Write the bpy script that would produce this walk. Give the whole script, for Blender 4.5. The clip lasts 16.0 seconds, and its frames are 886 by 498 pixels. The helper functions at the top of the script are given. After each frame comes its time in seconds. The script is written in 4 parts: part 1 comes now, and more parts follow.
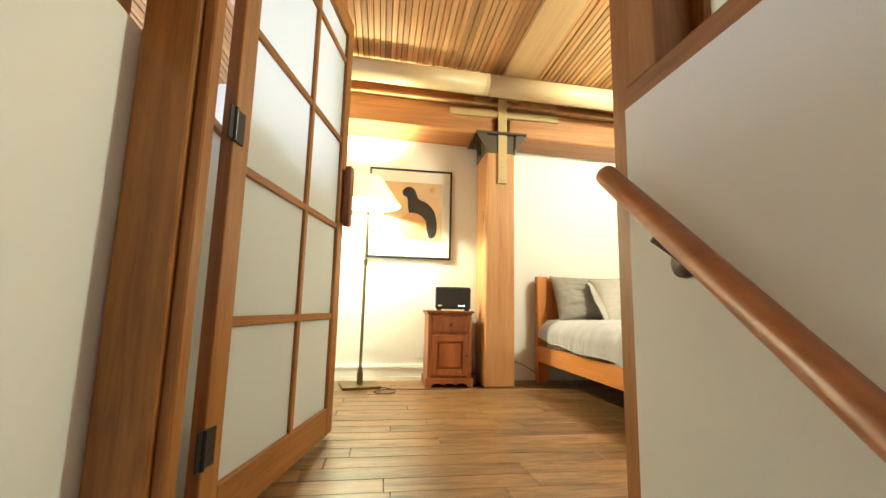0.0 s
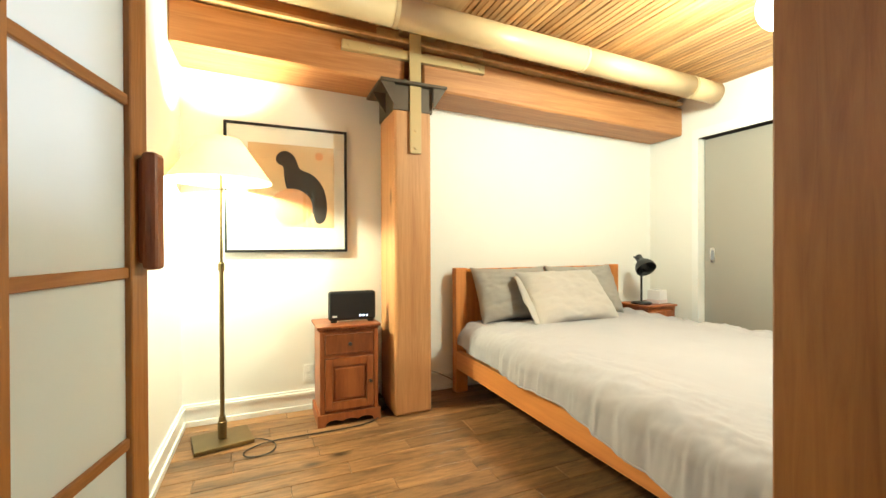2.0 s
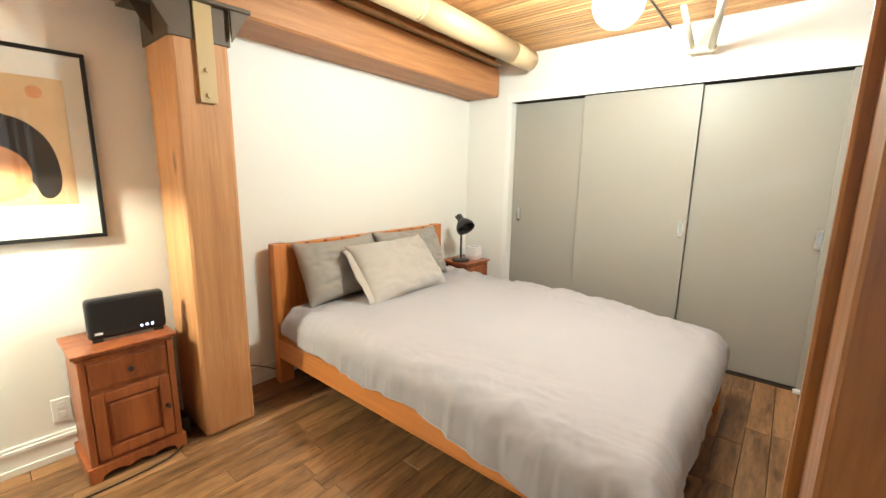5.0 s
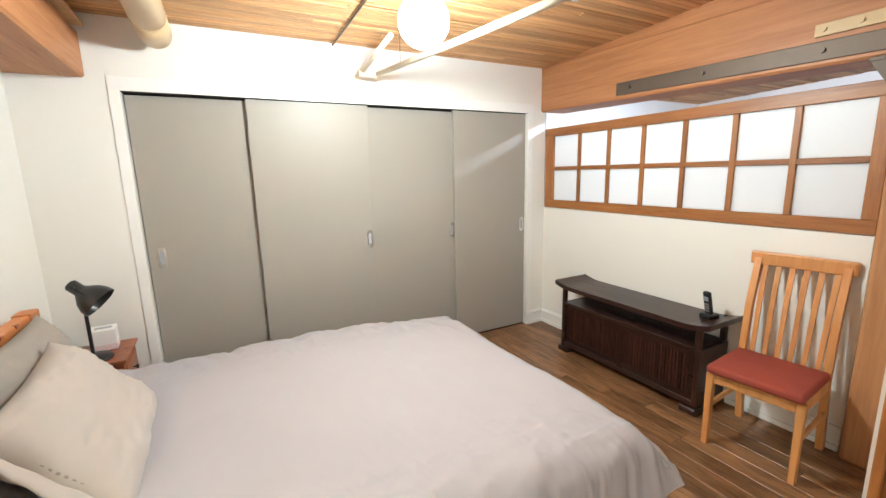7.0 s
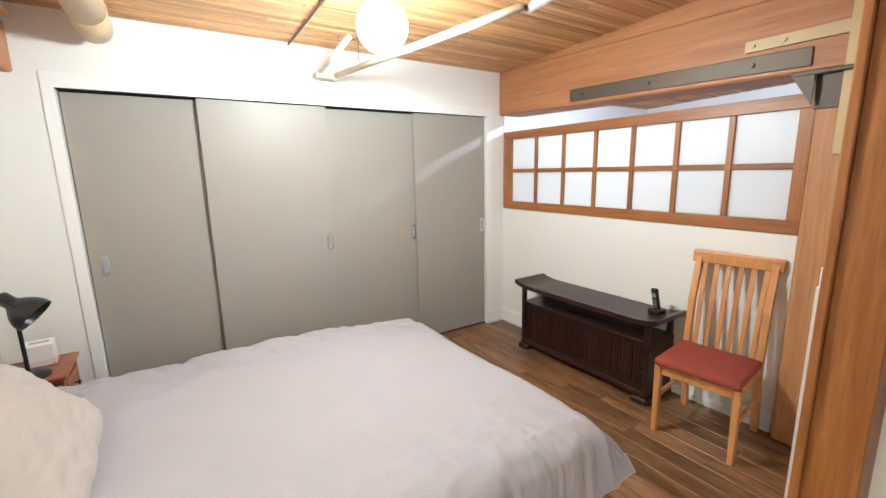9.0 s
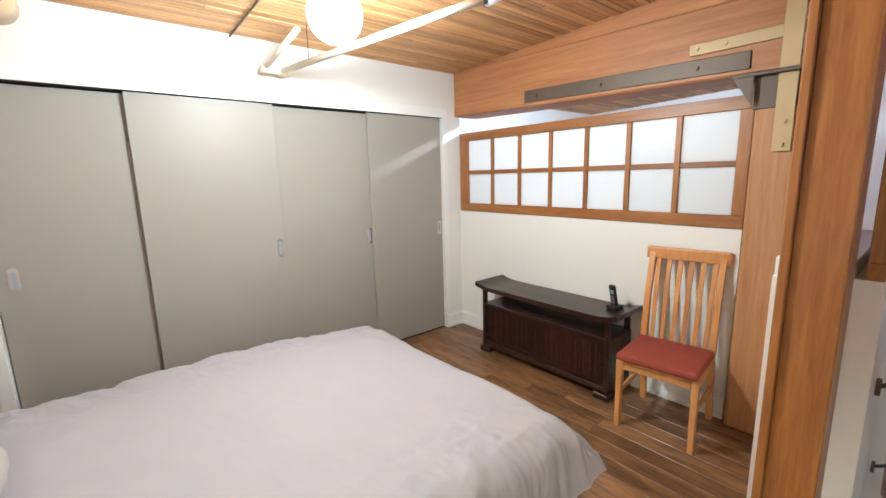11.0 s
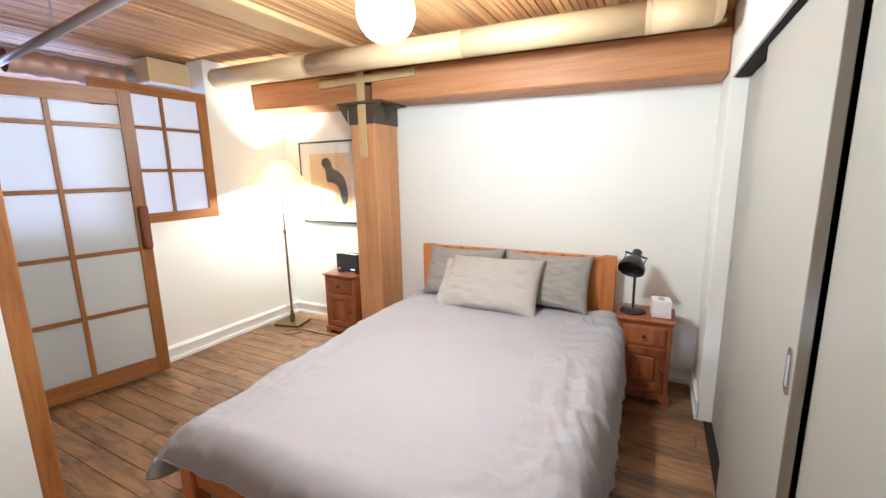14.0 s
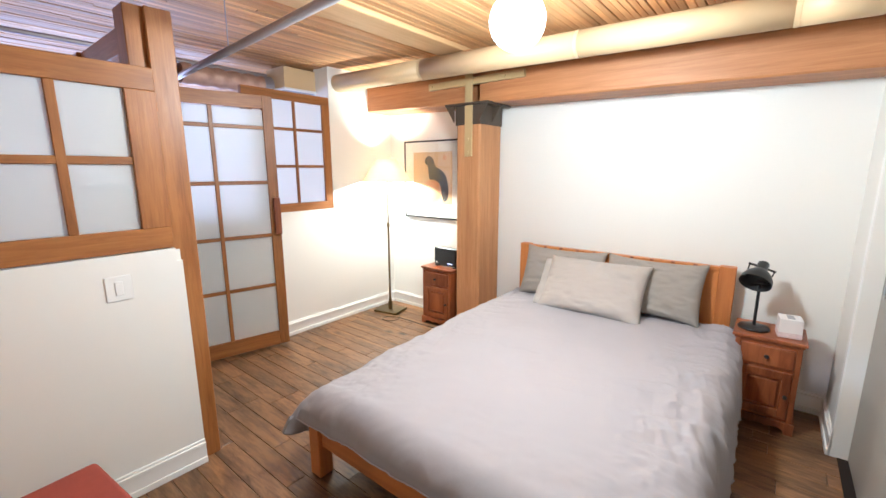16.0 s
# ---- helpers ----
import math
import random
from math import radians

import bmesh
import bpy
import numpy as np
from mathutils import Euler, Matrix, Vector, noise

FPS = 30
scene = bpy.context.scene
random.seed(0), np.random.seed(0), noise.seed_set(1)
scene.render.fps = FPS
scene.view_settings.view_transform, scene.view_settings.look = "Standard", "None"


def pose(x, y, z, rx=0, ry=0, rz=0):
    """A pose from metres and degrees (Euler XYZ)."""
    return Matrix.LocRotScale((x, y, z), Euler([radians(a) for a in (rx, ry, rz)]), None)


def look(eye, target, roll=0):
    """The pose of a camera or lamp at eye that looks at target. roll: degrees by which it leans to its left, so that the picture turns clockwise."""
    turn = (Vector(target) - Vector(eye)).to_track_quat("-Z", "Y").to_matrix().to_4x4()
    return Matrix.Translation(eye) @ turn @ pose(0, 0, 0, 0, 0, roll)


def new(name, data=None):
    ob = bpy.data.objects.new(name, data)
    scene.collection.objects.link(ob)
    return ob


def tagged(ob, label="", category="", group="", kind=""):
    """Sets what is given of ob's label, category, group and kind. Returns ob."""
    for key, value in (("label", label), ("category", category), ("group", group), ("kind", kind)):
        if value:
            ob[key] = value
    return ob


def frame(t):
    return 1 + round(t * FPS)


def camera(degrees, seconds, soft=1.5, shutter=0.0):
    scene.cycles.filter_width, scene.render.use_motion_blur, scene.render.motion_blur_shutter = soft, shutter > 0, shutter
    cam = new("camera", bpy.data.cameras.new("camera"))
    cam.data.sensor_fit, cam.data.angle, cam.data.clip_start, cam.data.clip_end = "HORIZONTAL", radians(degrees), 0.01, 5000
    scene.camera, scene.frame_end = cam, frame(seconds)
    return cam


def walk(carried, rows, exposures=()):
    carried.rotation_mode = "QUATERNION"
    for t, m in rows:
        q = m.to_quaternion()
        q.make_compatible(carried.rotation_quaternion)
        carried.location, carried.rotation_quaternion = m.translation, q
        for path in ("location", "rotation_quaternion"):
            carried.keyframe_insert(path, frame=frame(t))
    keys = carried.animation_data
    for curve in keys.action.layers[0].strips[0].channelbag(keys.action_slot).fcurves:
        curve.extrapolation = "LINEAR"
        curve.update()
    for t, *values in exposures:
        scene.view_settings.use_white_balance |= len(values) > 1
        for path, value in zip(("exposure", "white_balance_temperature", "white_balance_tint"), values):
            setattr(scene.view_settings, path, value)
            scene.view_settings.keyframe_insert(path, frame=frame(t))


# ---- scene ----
cam = camera(94.0, 16.0)
PATH = [
    (0, (0.369, -3.817, 0.649), (0.657, -1.858, 0.930), 1.3),
    (0.5, (0.424, -3.573, 0.823), (0.818, -1.633, 1.102), 0.7),
    (1, (0.473, -3.367, 0.920), (1.014, -1.451, 1.112), 0.3),
    (1.5, (0.506, -3.193, 1.027), (1.165, -1.306, 1.087), -0.1),
    (2, (0.468, -3.010, 1.122), (1.255, -1.171, 1.112), -0.2),
    (2.5, (0.489, -2.858, 1.208), (1.371, -1.067, 1.077), -0.2),
    (3, (0.407, -2.769, 1.241), (1.447, -1.077, 1.009), -0.5),
    (3.2, (0.447, -2.766, 1.296), (1.503, -1.094, 0.998), -0.6),
    (5.3, (0.545, -2.555, 1.50), (2.175, -1.515, 1.10), 0.6),
    (5.5, (0.667, -2.35, 1.57), (2.42, -1.495, 1.135), 0.3),
    (6, (0.839, -1.380, 1.505), (2.802, -1.318, 1.127), 0.4),
    (6.5, (1.001, -0.949, 1.552), (2.874, -1.549, 1.188), -0.4),
    (7, (0.835, -0.977, 1.558), (2.574, -1.895, 1.194), -1.4),
    (7.5, (0.838, -0.963, 1.554), (2.549, -1.934, 1.191), -1.4),
    (8, (0.863, -0.950, 1.566), (2.544, -1.970, 1.198), -1.5),
    (8.5, (0.845, -0.935, 1.593), (2.499, -1.993, 1.214), -1.2),
    (9, (0.818, -0.970, 1.584), (2.463, -2.046, 1.212), -1.2),
    (11.3, (0.916, -0.986, 1.545), (2.424, -2.252, 1.196), -1.5),
    (11.5, (0.915, -1.229, 1.552), (2.595, -2.256, 1.207), -1.4),
    (11.7, (1.093, -1.622, 1.492), (2.995, -2.157, 1.182), -1.4),
    (12, (1.495, -2.180, 1.531), (3.415, -1.731, 1.195), -1.3),
    (12.2, (1.804, -2.471, 1.524), (3.498, -1.469, 1.165), -1.5),
    (12.5, (2.391, -2.841, 1.495), (3.518, -1.225, 1.153), -1.7),
    (12.8, (3.046, -3.001, 1.521), (3.373, -1.057, 1.179), -2.5),
    (13, (3.351, -3.033, 1.574), (3.213, -1.073, 1.200), -2.5),
    (13.2, (3.530, -3.101, 1.591), (3.000, -1.207, 1.228), -2.3),
    (13.5, (3.668, -3.346, 1.602), (2.910, -1.530, 1.244), -1.2),
    (14, (3.705, -3.392, 1.603), (2.798, -1.647, 1.237), -1.1),
    (14.5, (3.694, -3.433, 1.595), (2.711, -1.730, 1.231), -0.9),
    (15, (3.665, -3.470, 1.614), (2.609, -1.813, 1.243), -0.4),
    (15.5, (3.623, -3.541, 1.610), (2.482, -1.940, 1.242), -0.3),
    (16, (3.618, -3.552, 1.625), (2.388, -2.020, 1.249), -0.1),
]
walk(cam, [(t, look(eye, target, roll)) for t, eye, target, roll in PATH],
     exposures=[(0.0, 0.0, 6400, -18), (3.0, -0.18, 6050, -16), (5.5, -0.32, 5650, -6), (8.0, -0.41, 5250, -2), (12.0, -0.46, 5150, -2), (16.0, -0.31, 5050, 0)])

# ---- light ----
world = bpy.data.worlds.new("sky")
scene.world = world
world.use_nodes = True
wn = world.node_tree.nodes
sky = wn.new("ShaderNodeTexSky")
sky.sky_type, sky.sun_disc = "NISHITA", False
sky.sun_elevation, sky.sun_rotation = radians(40), radians(200)
world.node_tree.links.new(sky.outputs[0], wn["Background"].inputs[0])
wn["Background"].inputs[1].default_value = 0.1


def lamp(name, kind, m, power, colour, size=0.1, size_y=None):
    d = bpy.data.lights.new(name, kind)
    d.energy, d.color = power, colour
    if kind == "AREA":
        d.size = size
        if size_y:
            d.shape, d.size_y = "RECTANGLE", size_y
    else:
        d.shadow_soft_size = size
    ob = new(name, d)
    ob.matrix_world = m
    return ob


GLOBE = Vector((2.68, -1.88, 2.24))
FLOOR_LAMP = Vector((0.23, -0.32, 0))
lamp("ceiling_globe_bulb", "POINT", pose(*GLOBE), 185, (1.0, 0.91, 0.80), 0.09)
lamp("floor_lamp_bulb", "POINT", pose(FLOOR_LAMP.x, FLOOR_LAMP.y, 1.60), 155, (1.0, 0.86, 0.66), 0.04)
lamp("hall_ceiling_bulb", "POINT", pose(3.0, -4.95, 2.45), 190, (0.97, 0.93, 1.0), 0.03)
lamp("hall_window_south", "AREA", pose(1.5, -7.35, 1.3, 90, 0, 0), 22, (0.88, 0.87, 1.0), 5.0, 2.2)
lamp("hall_window_west", "AREA", pose(-2.75, -2.6, 1.5, 0, -90, 0), 205, (0.74, 0.72, 1.0), 2.0, 4.0)


# ---- materials ----
def mat(name, colour, rough=0.6, metal=0.0, vary=0.06, scale=6.0, bump=0.0, bump_scale=120.0, coat=0.0, gloss=0.5):
    m = bpy.data.materials.new(name)
    m.use_nodes = True
    nt = m.node_tree
    b = nt.nodes["Principled BSDF"]
    b.inputs["Roughness"].default_value = rough
    b.inputs["Metallic"].default_value = metal
    b.inputs["Coat Weight"].default_value = coat
    b.inputs["Specular IOR Level"].default_value = gloss
    tc = nt.nodes.new("ShaderNodeTexCoord")
    n1 = nt.nodes.new("ShaderNodeTexNoise")
    n1.inputs["Scale"].default_value, n1.inputs["Detail"].default_value = scale, 6
    nt.links.new(tc.outputs["Object"], n1.inputs["Vector"])
    mix = nt.nodes.new("ShaderNodeMix")
    mix.data_type = "RGBA"
    mix.inputs["A"].default_value = (*[c * (1 - vary) for c in colour], 1)
    mix.inputs["B"].default_value = (*[min(1, c * (1 + vary)) for c in colour], 1)
    nt.links.new(n1.outputs["Fac"], mix.inputs["Factor"])
    nt.links.new(mix.outputs["Result"], b.inputs["Base Color"])
    if bump:
        n2 = nt.nodes.new("ShaderNodeTexNoise")
        n2.inputs["Scale"].default_value, n2.inputs["Detail"].default_value = bump_scale, 4
        nt.links.new(tc.outputs["Object"], n2.inputs["Vector"])
        bp = nt.nodes.new("ShaderNodeBump")
        bp.inputs["Strength"].default_value, bp.inputs["Distance"].default_value = bump, 0.004
        nt.links.new(n2.outputs["Fac"], bp.inputs["Height"])
        nt.links.new(bp.outputs["Normal"], b.inputs["Normal"])
    return m


def wood(name, dark, light, along="X", rough=0.5, grain=30.0, stretch=16.0, piece=0.25, knots=0.5, bump=0.25, island=False):
    """Sawn wood: grain drawn out along one axis, darker streaks, knots and a tone for each piece."""
    m = bpy.data.materials.new(name)
    m.use_nodes = True
    nt = m.node_tree
    L = nt.links.new
    b = nt.nodes["Principled BSDF"]
    tc = nt.nodes.new("ShaderNodeTexCoord")
    info = nt.nodes.new("ShaderNodeNewGeometry" if island else "ShaderNodeObjectInfo")
    rnd = info.outputs["Random Per Island" if island else "Random"]
    off = nt.nodes.new("ShaderNodeVectorMath")
    off.operation = "MULTIPLY_ADD"
    off.inputs[1].default_value = (1, 1, 1)
    comb = nt.nodes.new("ShaderNodeCombineXYZ")
    mul = nt.nodes.new("ShaderNodeMath")
    mul.operation = "MULTIPLY"
    mul.inputs[1].default_value = 37.0
    L(rnd, mul.inputs[0])
    for i in range(3):
        L(mul.outputs[0], comb.inputs[i])
    L(tc.outputs["Object"], off.inputs[0])
    L(comb.outputs[0], off.inputs[2])
    mp = nt.nodes.new("ShaderNodeMapping")
    sc = [1.0, 1.0, 1.0]
    sc["XYZ".index(along)] = 1.0 / stretch
    mp.inputs["Scale"].default_value = sc
    L(off.outputs[0], mp.inputs["Vector"])
    n1 = nt.nodes.new("ShaderNodeTexNoise")
    n1.inputs["Scale"].default_value, n1.inputs["Detail"].default_value = grain, 8
    n1.inputs["Roughness"].default_value, n1.inputs["Distortion"].default_value = 0.65, 0.6
    L(mp.outputs[0], n1.inputs["Vector"])
    n2 = nt.nodes.new("ShaderNodeTexNoise")
    n2.inputs["Scale"].default_value, n2.inputs["Detail"].default_value = grain * 0.2, 3
    n2.inputs["Distortion"].default_value = 0.7
    L(mp.outputs[0], n2.inputs["Vector"])
    add = nt.nodes.new("ShaderNodeMath")
    add.operation = "MULTIPLY_ADD"
    add.inputs[1].default_value = 0.55
    L(n1.outputs["Fac"], add.inputs[0])
    half = nt.nodes.new("ShaderNodeMath")
    half.operation = "MULTIPLY"
    half.inputs[1].default_value = 0.5
    L(n2.outputs["Fac"], half.inputs[0])
    L(half.outputs[0], add.inputs[2])
    ramp = nt.nodes.new("ShaderNodeValToRGB")
    ramp.color_ramp.elements[0].position, ramp.color_ramp.elements[1].position = 0.37, 0.66
    ramp.color_ramp.elements[0].color, ramp.color_ramp.elements[1].color = (*dark, 1), (*light, 1)
    L(add.outputs[0], ramp.inputs[0])
    # knots
    vor = nt.nodes.new("ShaderNodeTexVoronoi")
    vor.inputs["Scale"].default_value = 2.6
    mp2 = nt.nodes.new("ShaderNodeMapping")
    sc2 = [1.0, 1.0, 1.0]
    sc2["XYZ".index(along)] = 0.45
    mp2.inputs["Scale"].default_value = sc2
    L(off.outputs[0], mp2.inputs["Vector"])
    L(mp2.outputs[0], vor.inputs["Vector"])
    kr = nt.nodes.new("ShaderNodeValToRGB")
    kr.color_ramp.elements[0].position, kr.color_ramp.elements[1].position = 0.03, 0.09
    k0 = 1 - knots
    kr.color_ramp.elements[0].color, kr.color_ramp.elements[1].color = (k0, k0 * 0.9, k0 * 0.8, 1), (1, 1, 1, 1)
    L(vor.outputs["Distance"], kr.inputs[0])
    m1 = nt.nodes.new("ShaderNodeMix")
    m1.data_type, m1.blend_type = "RGBA", "MULTIPLY"
    m1.inputs["Factor"].default_value = 1.0
    L(ramp.outputs[0], m1.inputs["A"])
    L(kr.outputs[0], m1.inputs["B"])
    hsv = nt.nodes.new("ShaderNodeHueSaturation")
    val = nt.nodes.new("ShaderNodeMapRange")
    val.inputs["To Min"].default_value, val.inputs["To Max"].default_value = 1 - piece, 1 + piece
    L(rnd, val.inputs["Value"])
    L(val.outputs[0], hsv.inputs["Value"])
    L(m1.outputs["Result"], hsv.inputs["Color"])
    L(hsv.outputs[0], b.inputs["Base Color"])
    rr = nt.nodes.new("ShaderNodeMapRange")
    rr.inputs["To Min"].default_value, rr.inputs["To Max"].default_value = rough + 0.12, rough - 0.08
    L(n1.outputs["Fac"], rr.inputs["Value"])
    L(rr.outputs[0], b.inputs["Roughness"])
    bp = nt.nodes.new("ShaderNodeBump")
    bp.inputs["Strength"].default_value, bp.inputs["Distance"].default_value = bump, 0.003
    L(n1.outputs["Fac"], bp.inputs["Height"])
    L(bp.outputs["Normal"], b.inputs["Normal"])
    return m


def frosted(name, colour):
    m = bpy.data.materials.new(name)
    m.use_nodes = True
    nt = m.node_tree
    nt.nodes.remove(nt.nodes["Principled BSDF"])
    tr, di, gl = (nt.nodes.new("ShaderNodeBsdf" + k) for k in ("Translucent", "Diffuse", "Glossy"))
    tr.inputs["Color"].default_value = di.inputs["Color"].default_value = (*colour, 1)
    gl.inputs["Roughness"].default_value = 0.45
    a, c = nt.nodes.new("ShaderNodeMixShader"), nt.nodes.new("ShaderNodeMixShader")
    a.inputs[0].default_value, c.inputs[0].default_value = 0.6, 0.05
    L = nt.links.new
    L(di.outputs[0], a.inputs[1])
    L(tr.outputs[0], a.inputs[2])
    L(a.outputs[0], c.inputs[1])
    L(gl.outputs[0], c.inputs[2])
    L(c.outputs[0], nt.nodes["Material Output"].inputs["Surface"])
    return m


def clear_glass(name):
    """Thin picture glass: mostly clear, with a weak sharp reflection."""
    m = bpy.data.materials.new(name)
    m.use_nodes = True
    nt = m.node_tree
    nt.nodes.remove(nt.nodes["Principled BSDF"])
    tr, gl, mix = (nt.nodes.new("ShaderNode" + k) for k in ("BsdfTransparent", "BsdfGlossy", "MixShader"))
    gl.inputs["Roughness"].default_value = 0.03
    mix.inputs[0].default_value = 0.06
    nt.links.new(tr.outputs[0], mix.inputs[1])
    nt.links.new(gl.outputs[0], mix.inputs[2])
    nt.links.new(mix.outputs[0], nt.nodes["Material Output"].inputs["Surface"])
    return m


def glow(name, colour, strength):
    m = bpy.data.materials.new(name)
    m.use_nodes = True
    b = m.node_tree.nodes["Principled BSDF"]
    b.inputs["Base Color"].default_value = (*colour, 1)
    b.inputs["Emission Color"].default_value = (*colour, 1)
    b.inputs["Emission Strength"].default_value = strength
    return m


WHITE = mat("white_wall_paint", (0.80, 0.79, 0.75), 0.55, vary=0.02, scale=1.5, bump=0.08, bump_scale=260)
TRIM = mat("white_gloss_trim", (0.83, 0.83, 0.81), 0.3, vary=0.02, scale=3)
FLOORW = wood("brown_floor_planks", (0.058, 0.027, 0.011), (0.29, 0.155, 0.068), "X", 0.30, 46, 6, 0.24, 0.85, 0.3)
# near-black for joints and track; also paints the shade inside the closet
GAP = mat("dark_joint_and_shade", (0.02, 0.012, 0.008), 0.9)
FIRX = wood("fir_beam_x", (0.31, 0.12, 0.042), (0.48, 0.225, 0.088), "X", 0.5, 44, 18, 0.06, 0.65, 0.35)
FIRY = wood("fir_beam_y", (0.26, 0.09, 0.026), (0.52, 0.245, 0.088), "Y", 0.5, 26, 24, 0.06, 0.55)
FIRZ = wood("fir_beam_z", (0.38, 0.175, 0.07), (0.53, 0.28, 0.12), "Z", 0.5, 60, 18, 0.05, 0.6, 0.35)
PALEY = wood("pale_joist", (0.46, 0.27, 0.12), (0.66, 0.43, 0.21), "Y", 0.5, 16, 22, 0.06, 0.4)
DECK = wood("ceiling_boards", (0.36, 0.17, 0.06), (0.64, 0.37, 0.16), "Y", 0.5, 18, 24, 0.26, 0.55, 0.2, island=True)
FRAMEX = wood("window_wood_x", (0.20, 0.072, 0.016), (0.365, 0.152, 0.039), "X", 0.4, 60, 14, 0.10, 0.3)
FRAMEY = wood("window_wood_y", (0.20, 0.072, 0.016), (0.365, 0.152, 0.039), "Y", 0.4, 60, 14, 0.10, 0.3)
FRAMEZ = wood("window_wood_z", (0.20, 0.072, 0.016), (0.365, 0.152, 0.039), "Z", 0.4, 60, 14, 0.10, 0.3)
PINEX = wood("pine_bed_x", (0.36, 0.115, 0.028), (0.57, 0.225, 0.060), "X", 0.4, 22, 18, 0.1, 0.5)
PINEY = wood("pine_bed_y", (0.36, 0.115, 0.028), (0.57, 0.225, 0.060), "Y", 0.4, 22, 18, 0.1, 0.5)
PINEZ = wood("pine_bed_z", (0.36, 0.115, 0.028), (0.57, 0.225, 0.060), "Z", 0.4, 22, 18, 0.1, 0.5)
ROSE = wood("rosewood", (0.13, 0.030, 0.010), (0.33, 0.105, 0.034), "Z", 0.32, 26, 9, 0.12, 0.5)
EBONY = wood("dark_console_wood", (0.010, 0.004, 0.003), (0.034, 0.014, 0.010), "X", 0.28, 30, 18, 0.2, 0.2)
EBONYZ = wood("dark_console_slats", (0.016, 0.006, 0.004), (0.055, 0.020, 0.013), "Z", 0.3, 30, 18, 0.35, 0.2)
OAK = wood("honey_chair_wood", (0.44, 0.19, 0.055), (0.62, 0.31, 0.105), "Z", 0.36, 40, 20, 0.08, 0.1)
RAILW = wood("handrail_wood", (0.36, 0.13, 0.05), (0.48, 0.20, 0.085), "Y", 0.3, 40, 24, 0.02, 0.0)
GREY = mat("grey_closet_lacquer", (0.335, 0.315, 0.28), 0.42, vary=0.025, scale=2, bump=0.04, bump_scale=400, gloss=0.28)
CHROME = mat("satin_chrome", (0.75, 0.74, 0.72), 0.25, 1.0)
DUCTM = mat("tan_painted_duct", (0.62, 0.46, 0.26), 0.42, vary=0.05, scale=8, bump=0.05)
STRAP = mat("tan_painted_steel", (0.50, 0.37, 0.18), 0.4, vary=0.06, scale=12)
STEEL = mat("dark_brown_iron", (0.10, 0.075, 0.055), 0.5, 0.4, vary=0.15, scale=14, bump=0.1)
PIPE = mat("grey_steel_pipe", (0.34, 0.31, 0.32), 0.4, 0.5)
PALEPIPE = mat("cream_painted_pipe", (0.70, 0.62, 0.48), 0.45)
FOIL = mat("copper_toned_foil", (0.50, 0.33, 0.25), 0.55, 0.5, vary=0.2, scale=25, bump=0.6, bump_scale=40)
SHEET = mat("grey_lilac_duvet_cotton", (0.365, 0.35, 0.368), 0.9, vary=0.03, scale=5, bump=0.10, bump_scale=500)
PILLOWG = mat("grey_pillow_cotton", (0.305, 0.28, 0.252), 0.9, vary=0.04, scale=5, bump=0.12, bump_scale=420)
PILLOWL = mat("oatmeal_pillow_linen", (0.42, 0.385, 0.35), 0.9, vary=0.03, scale=5, bump=0.12, bump_scale=420)
MATT = mat("white_mattress_ticking", (0.7, 0.69, 0.66), 0.9)
BRASS = mat("aged_brass", (0.20, 0.145, 0.068), 0.38, 0.9, vary=0.15, scale=20)
BLACK = mat("black_plastic", (0.012, 0.012, 0.013), 0.35)
BLACKM = mat("black_painted_metal", (0.018, 0.018, 0.02), 0.35, 0.3)
DKMETAL = mat("dark_grey_lamp_metal", (0.05, 0.05, 0.05), 0.35, 0.6)
PANELG = mat("grey_breaker_panel", (0.32, 0.34, 0.38), 0.45)
RED = mat("brick_red_seat_fabric", (0.27, 0.048, 0.030), 0.85, vary=0.12, scale=30, bump=0.3, bump_scale=500)
PAPER = mat("off_white_mat_board", (0.78, 0.76, 0.70), 0.8)
PRINT = mat("tan_print_paper", (0.60, 0.42, 0.24), 0.8, vary=0.1, scale=9)
INK = mat("black_ink", (0.015, 0.014, 0.014), 0.7)
ORANGE = mat("pale_orange_ink", (0.58, 0.28, 0.13), 0.8, vary=0.35, scale=16)
PLATE = mat("white_plastic_plate", (0.82, 0.82, 0.80), 0.35)
TISSUE = mat("white_printed_card", (0.78, 0.76, 0.75), 0.6)
PINK = mat("pink_pattern_print", (0.70, 0.58, 0.58), 0.6, vary=0.3, scale=70)
FROST = frosted("frosted_glass", (0.86, 0.87, 0.86))
GLASS = clear_glass("picture_glass")
SHADE = frosted("cream_lamp_shade", (0.88, 0.78, 0.60))
LED = glow("blue_white_led", (0.6, 0.65, 1.0), 6.0)
GLASSGLOW = glow("lit_opal_globe", (1.0, 0.94, 0.84), 14.0)


# ---- builders ----
def box(bm, x0, y0, z0, x1, y1, z1, bevel=0.0, seg=1):
    made = bmesh.ops.create_cube(bm, size=1.0)["verts"]
    for v in made:
        v.co = Vector(((x0 + x1) / 2 + v.co.x * (x1 - x0), (y0 + y1) / 2 + v.co.y * (y1 - y0), (z0 + z1) / 2 + v.co.z * (z1 - z0)))
    if bevel:
        edges = list({e for v in made for e in v.link_edges})
        bmesh.ops.bevel(bm, geom=edges, offset=bevel, segments=seg, affect="EDGES", profile=0.5)
    return bm


def B(*b, bevel=0.003, seg=1):
    return box(bmesh.new(), *b, bevel=bevel, seg=seg)


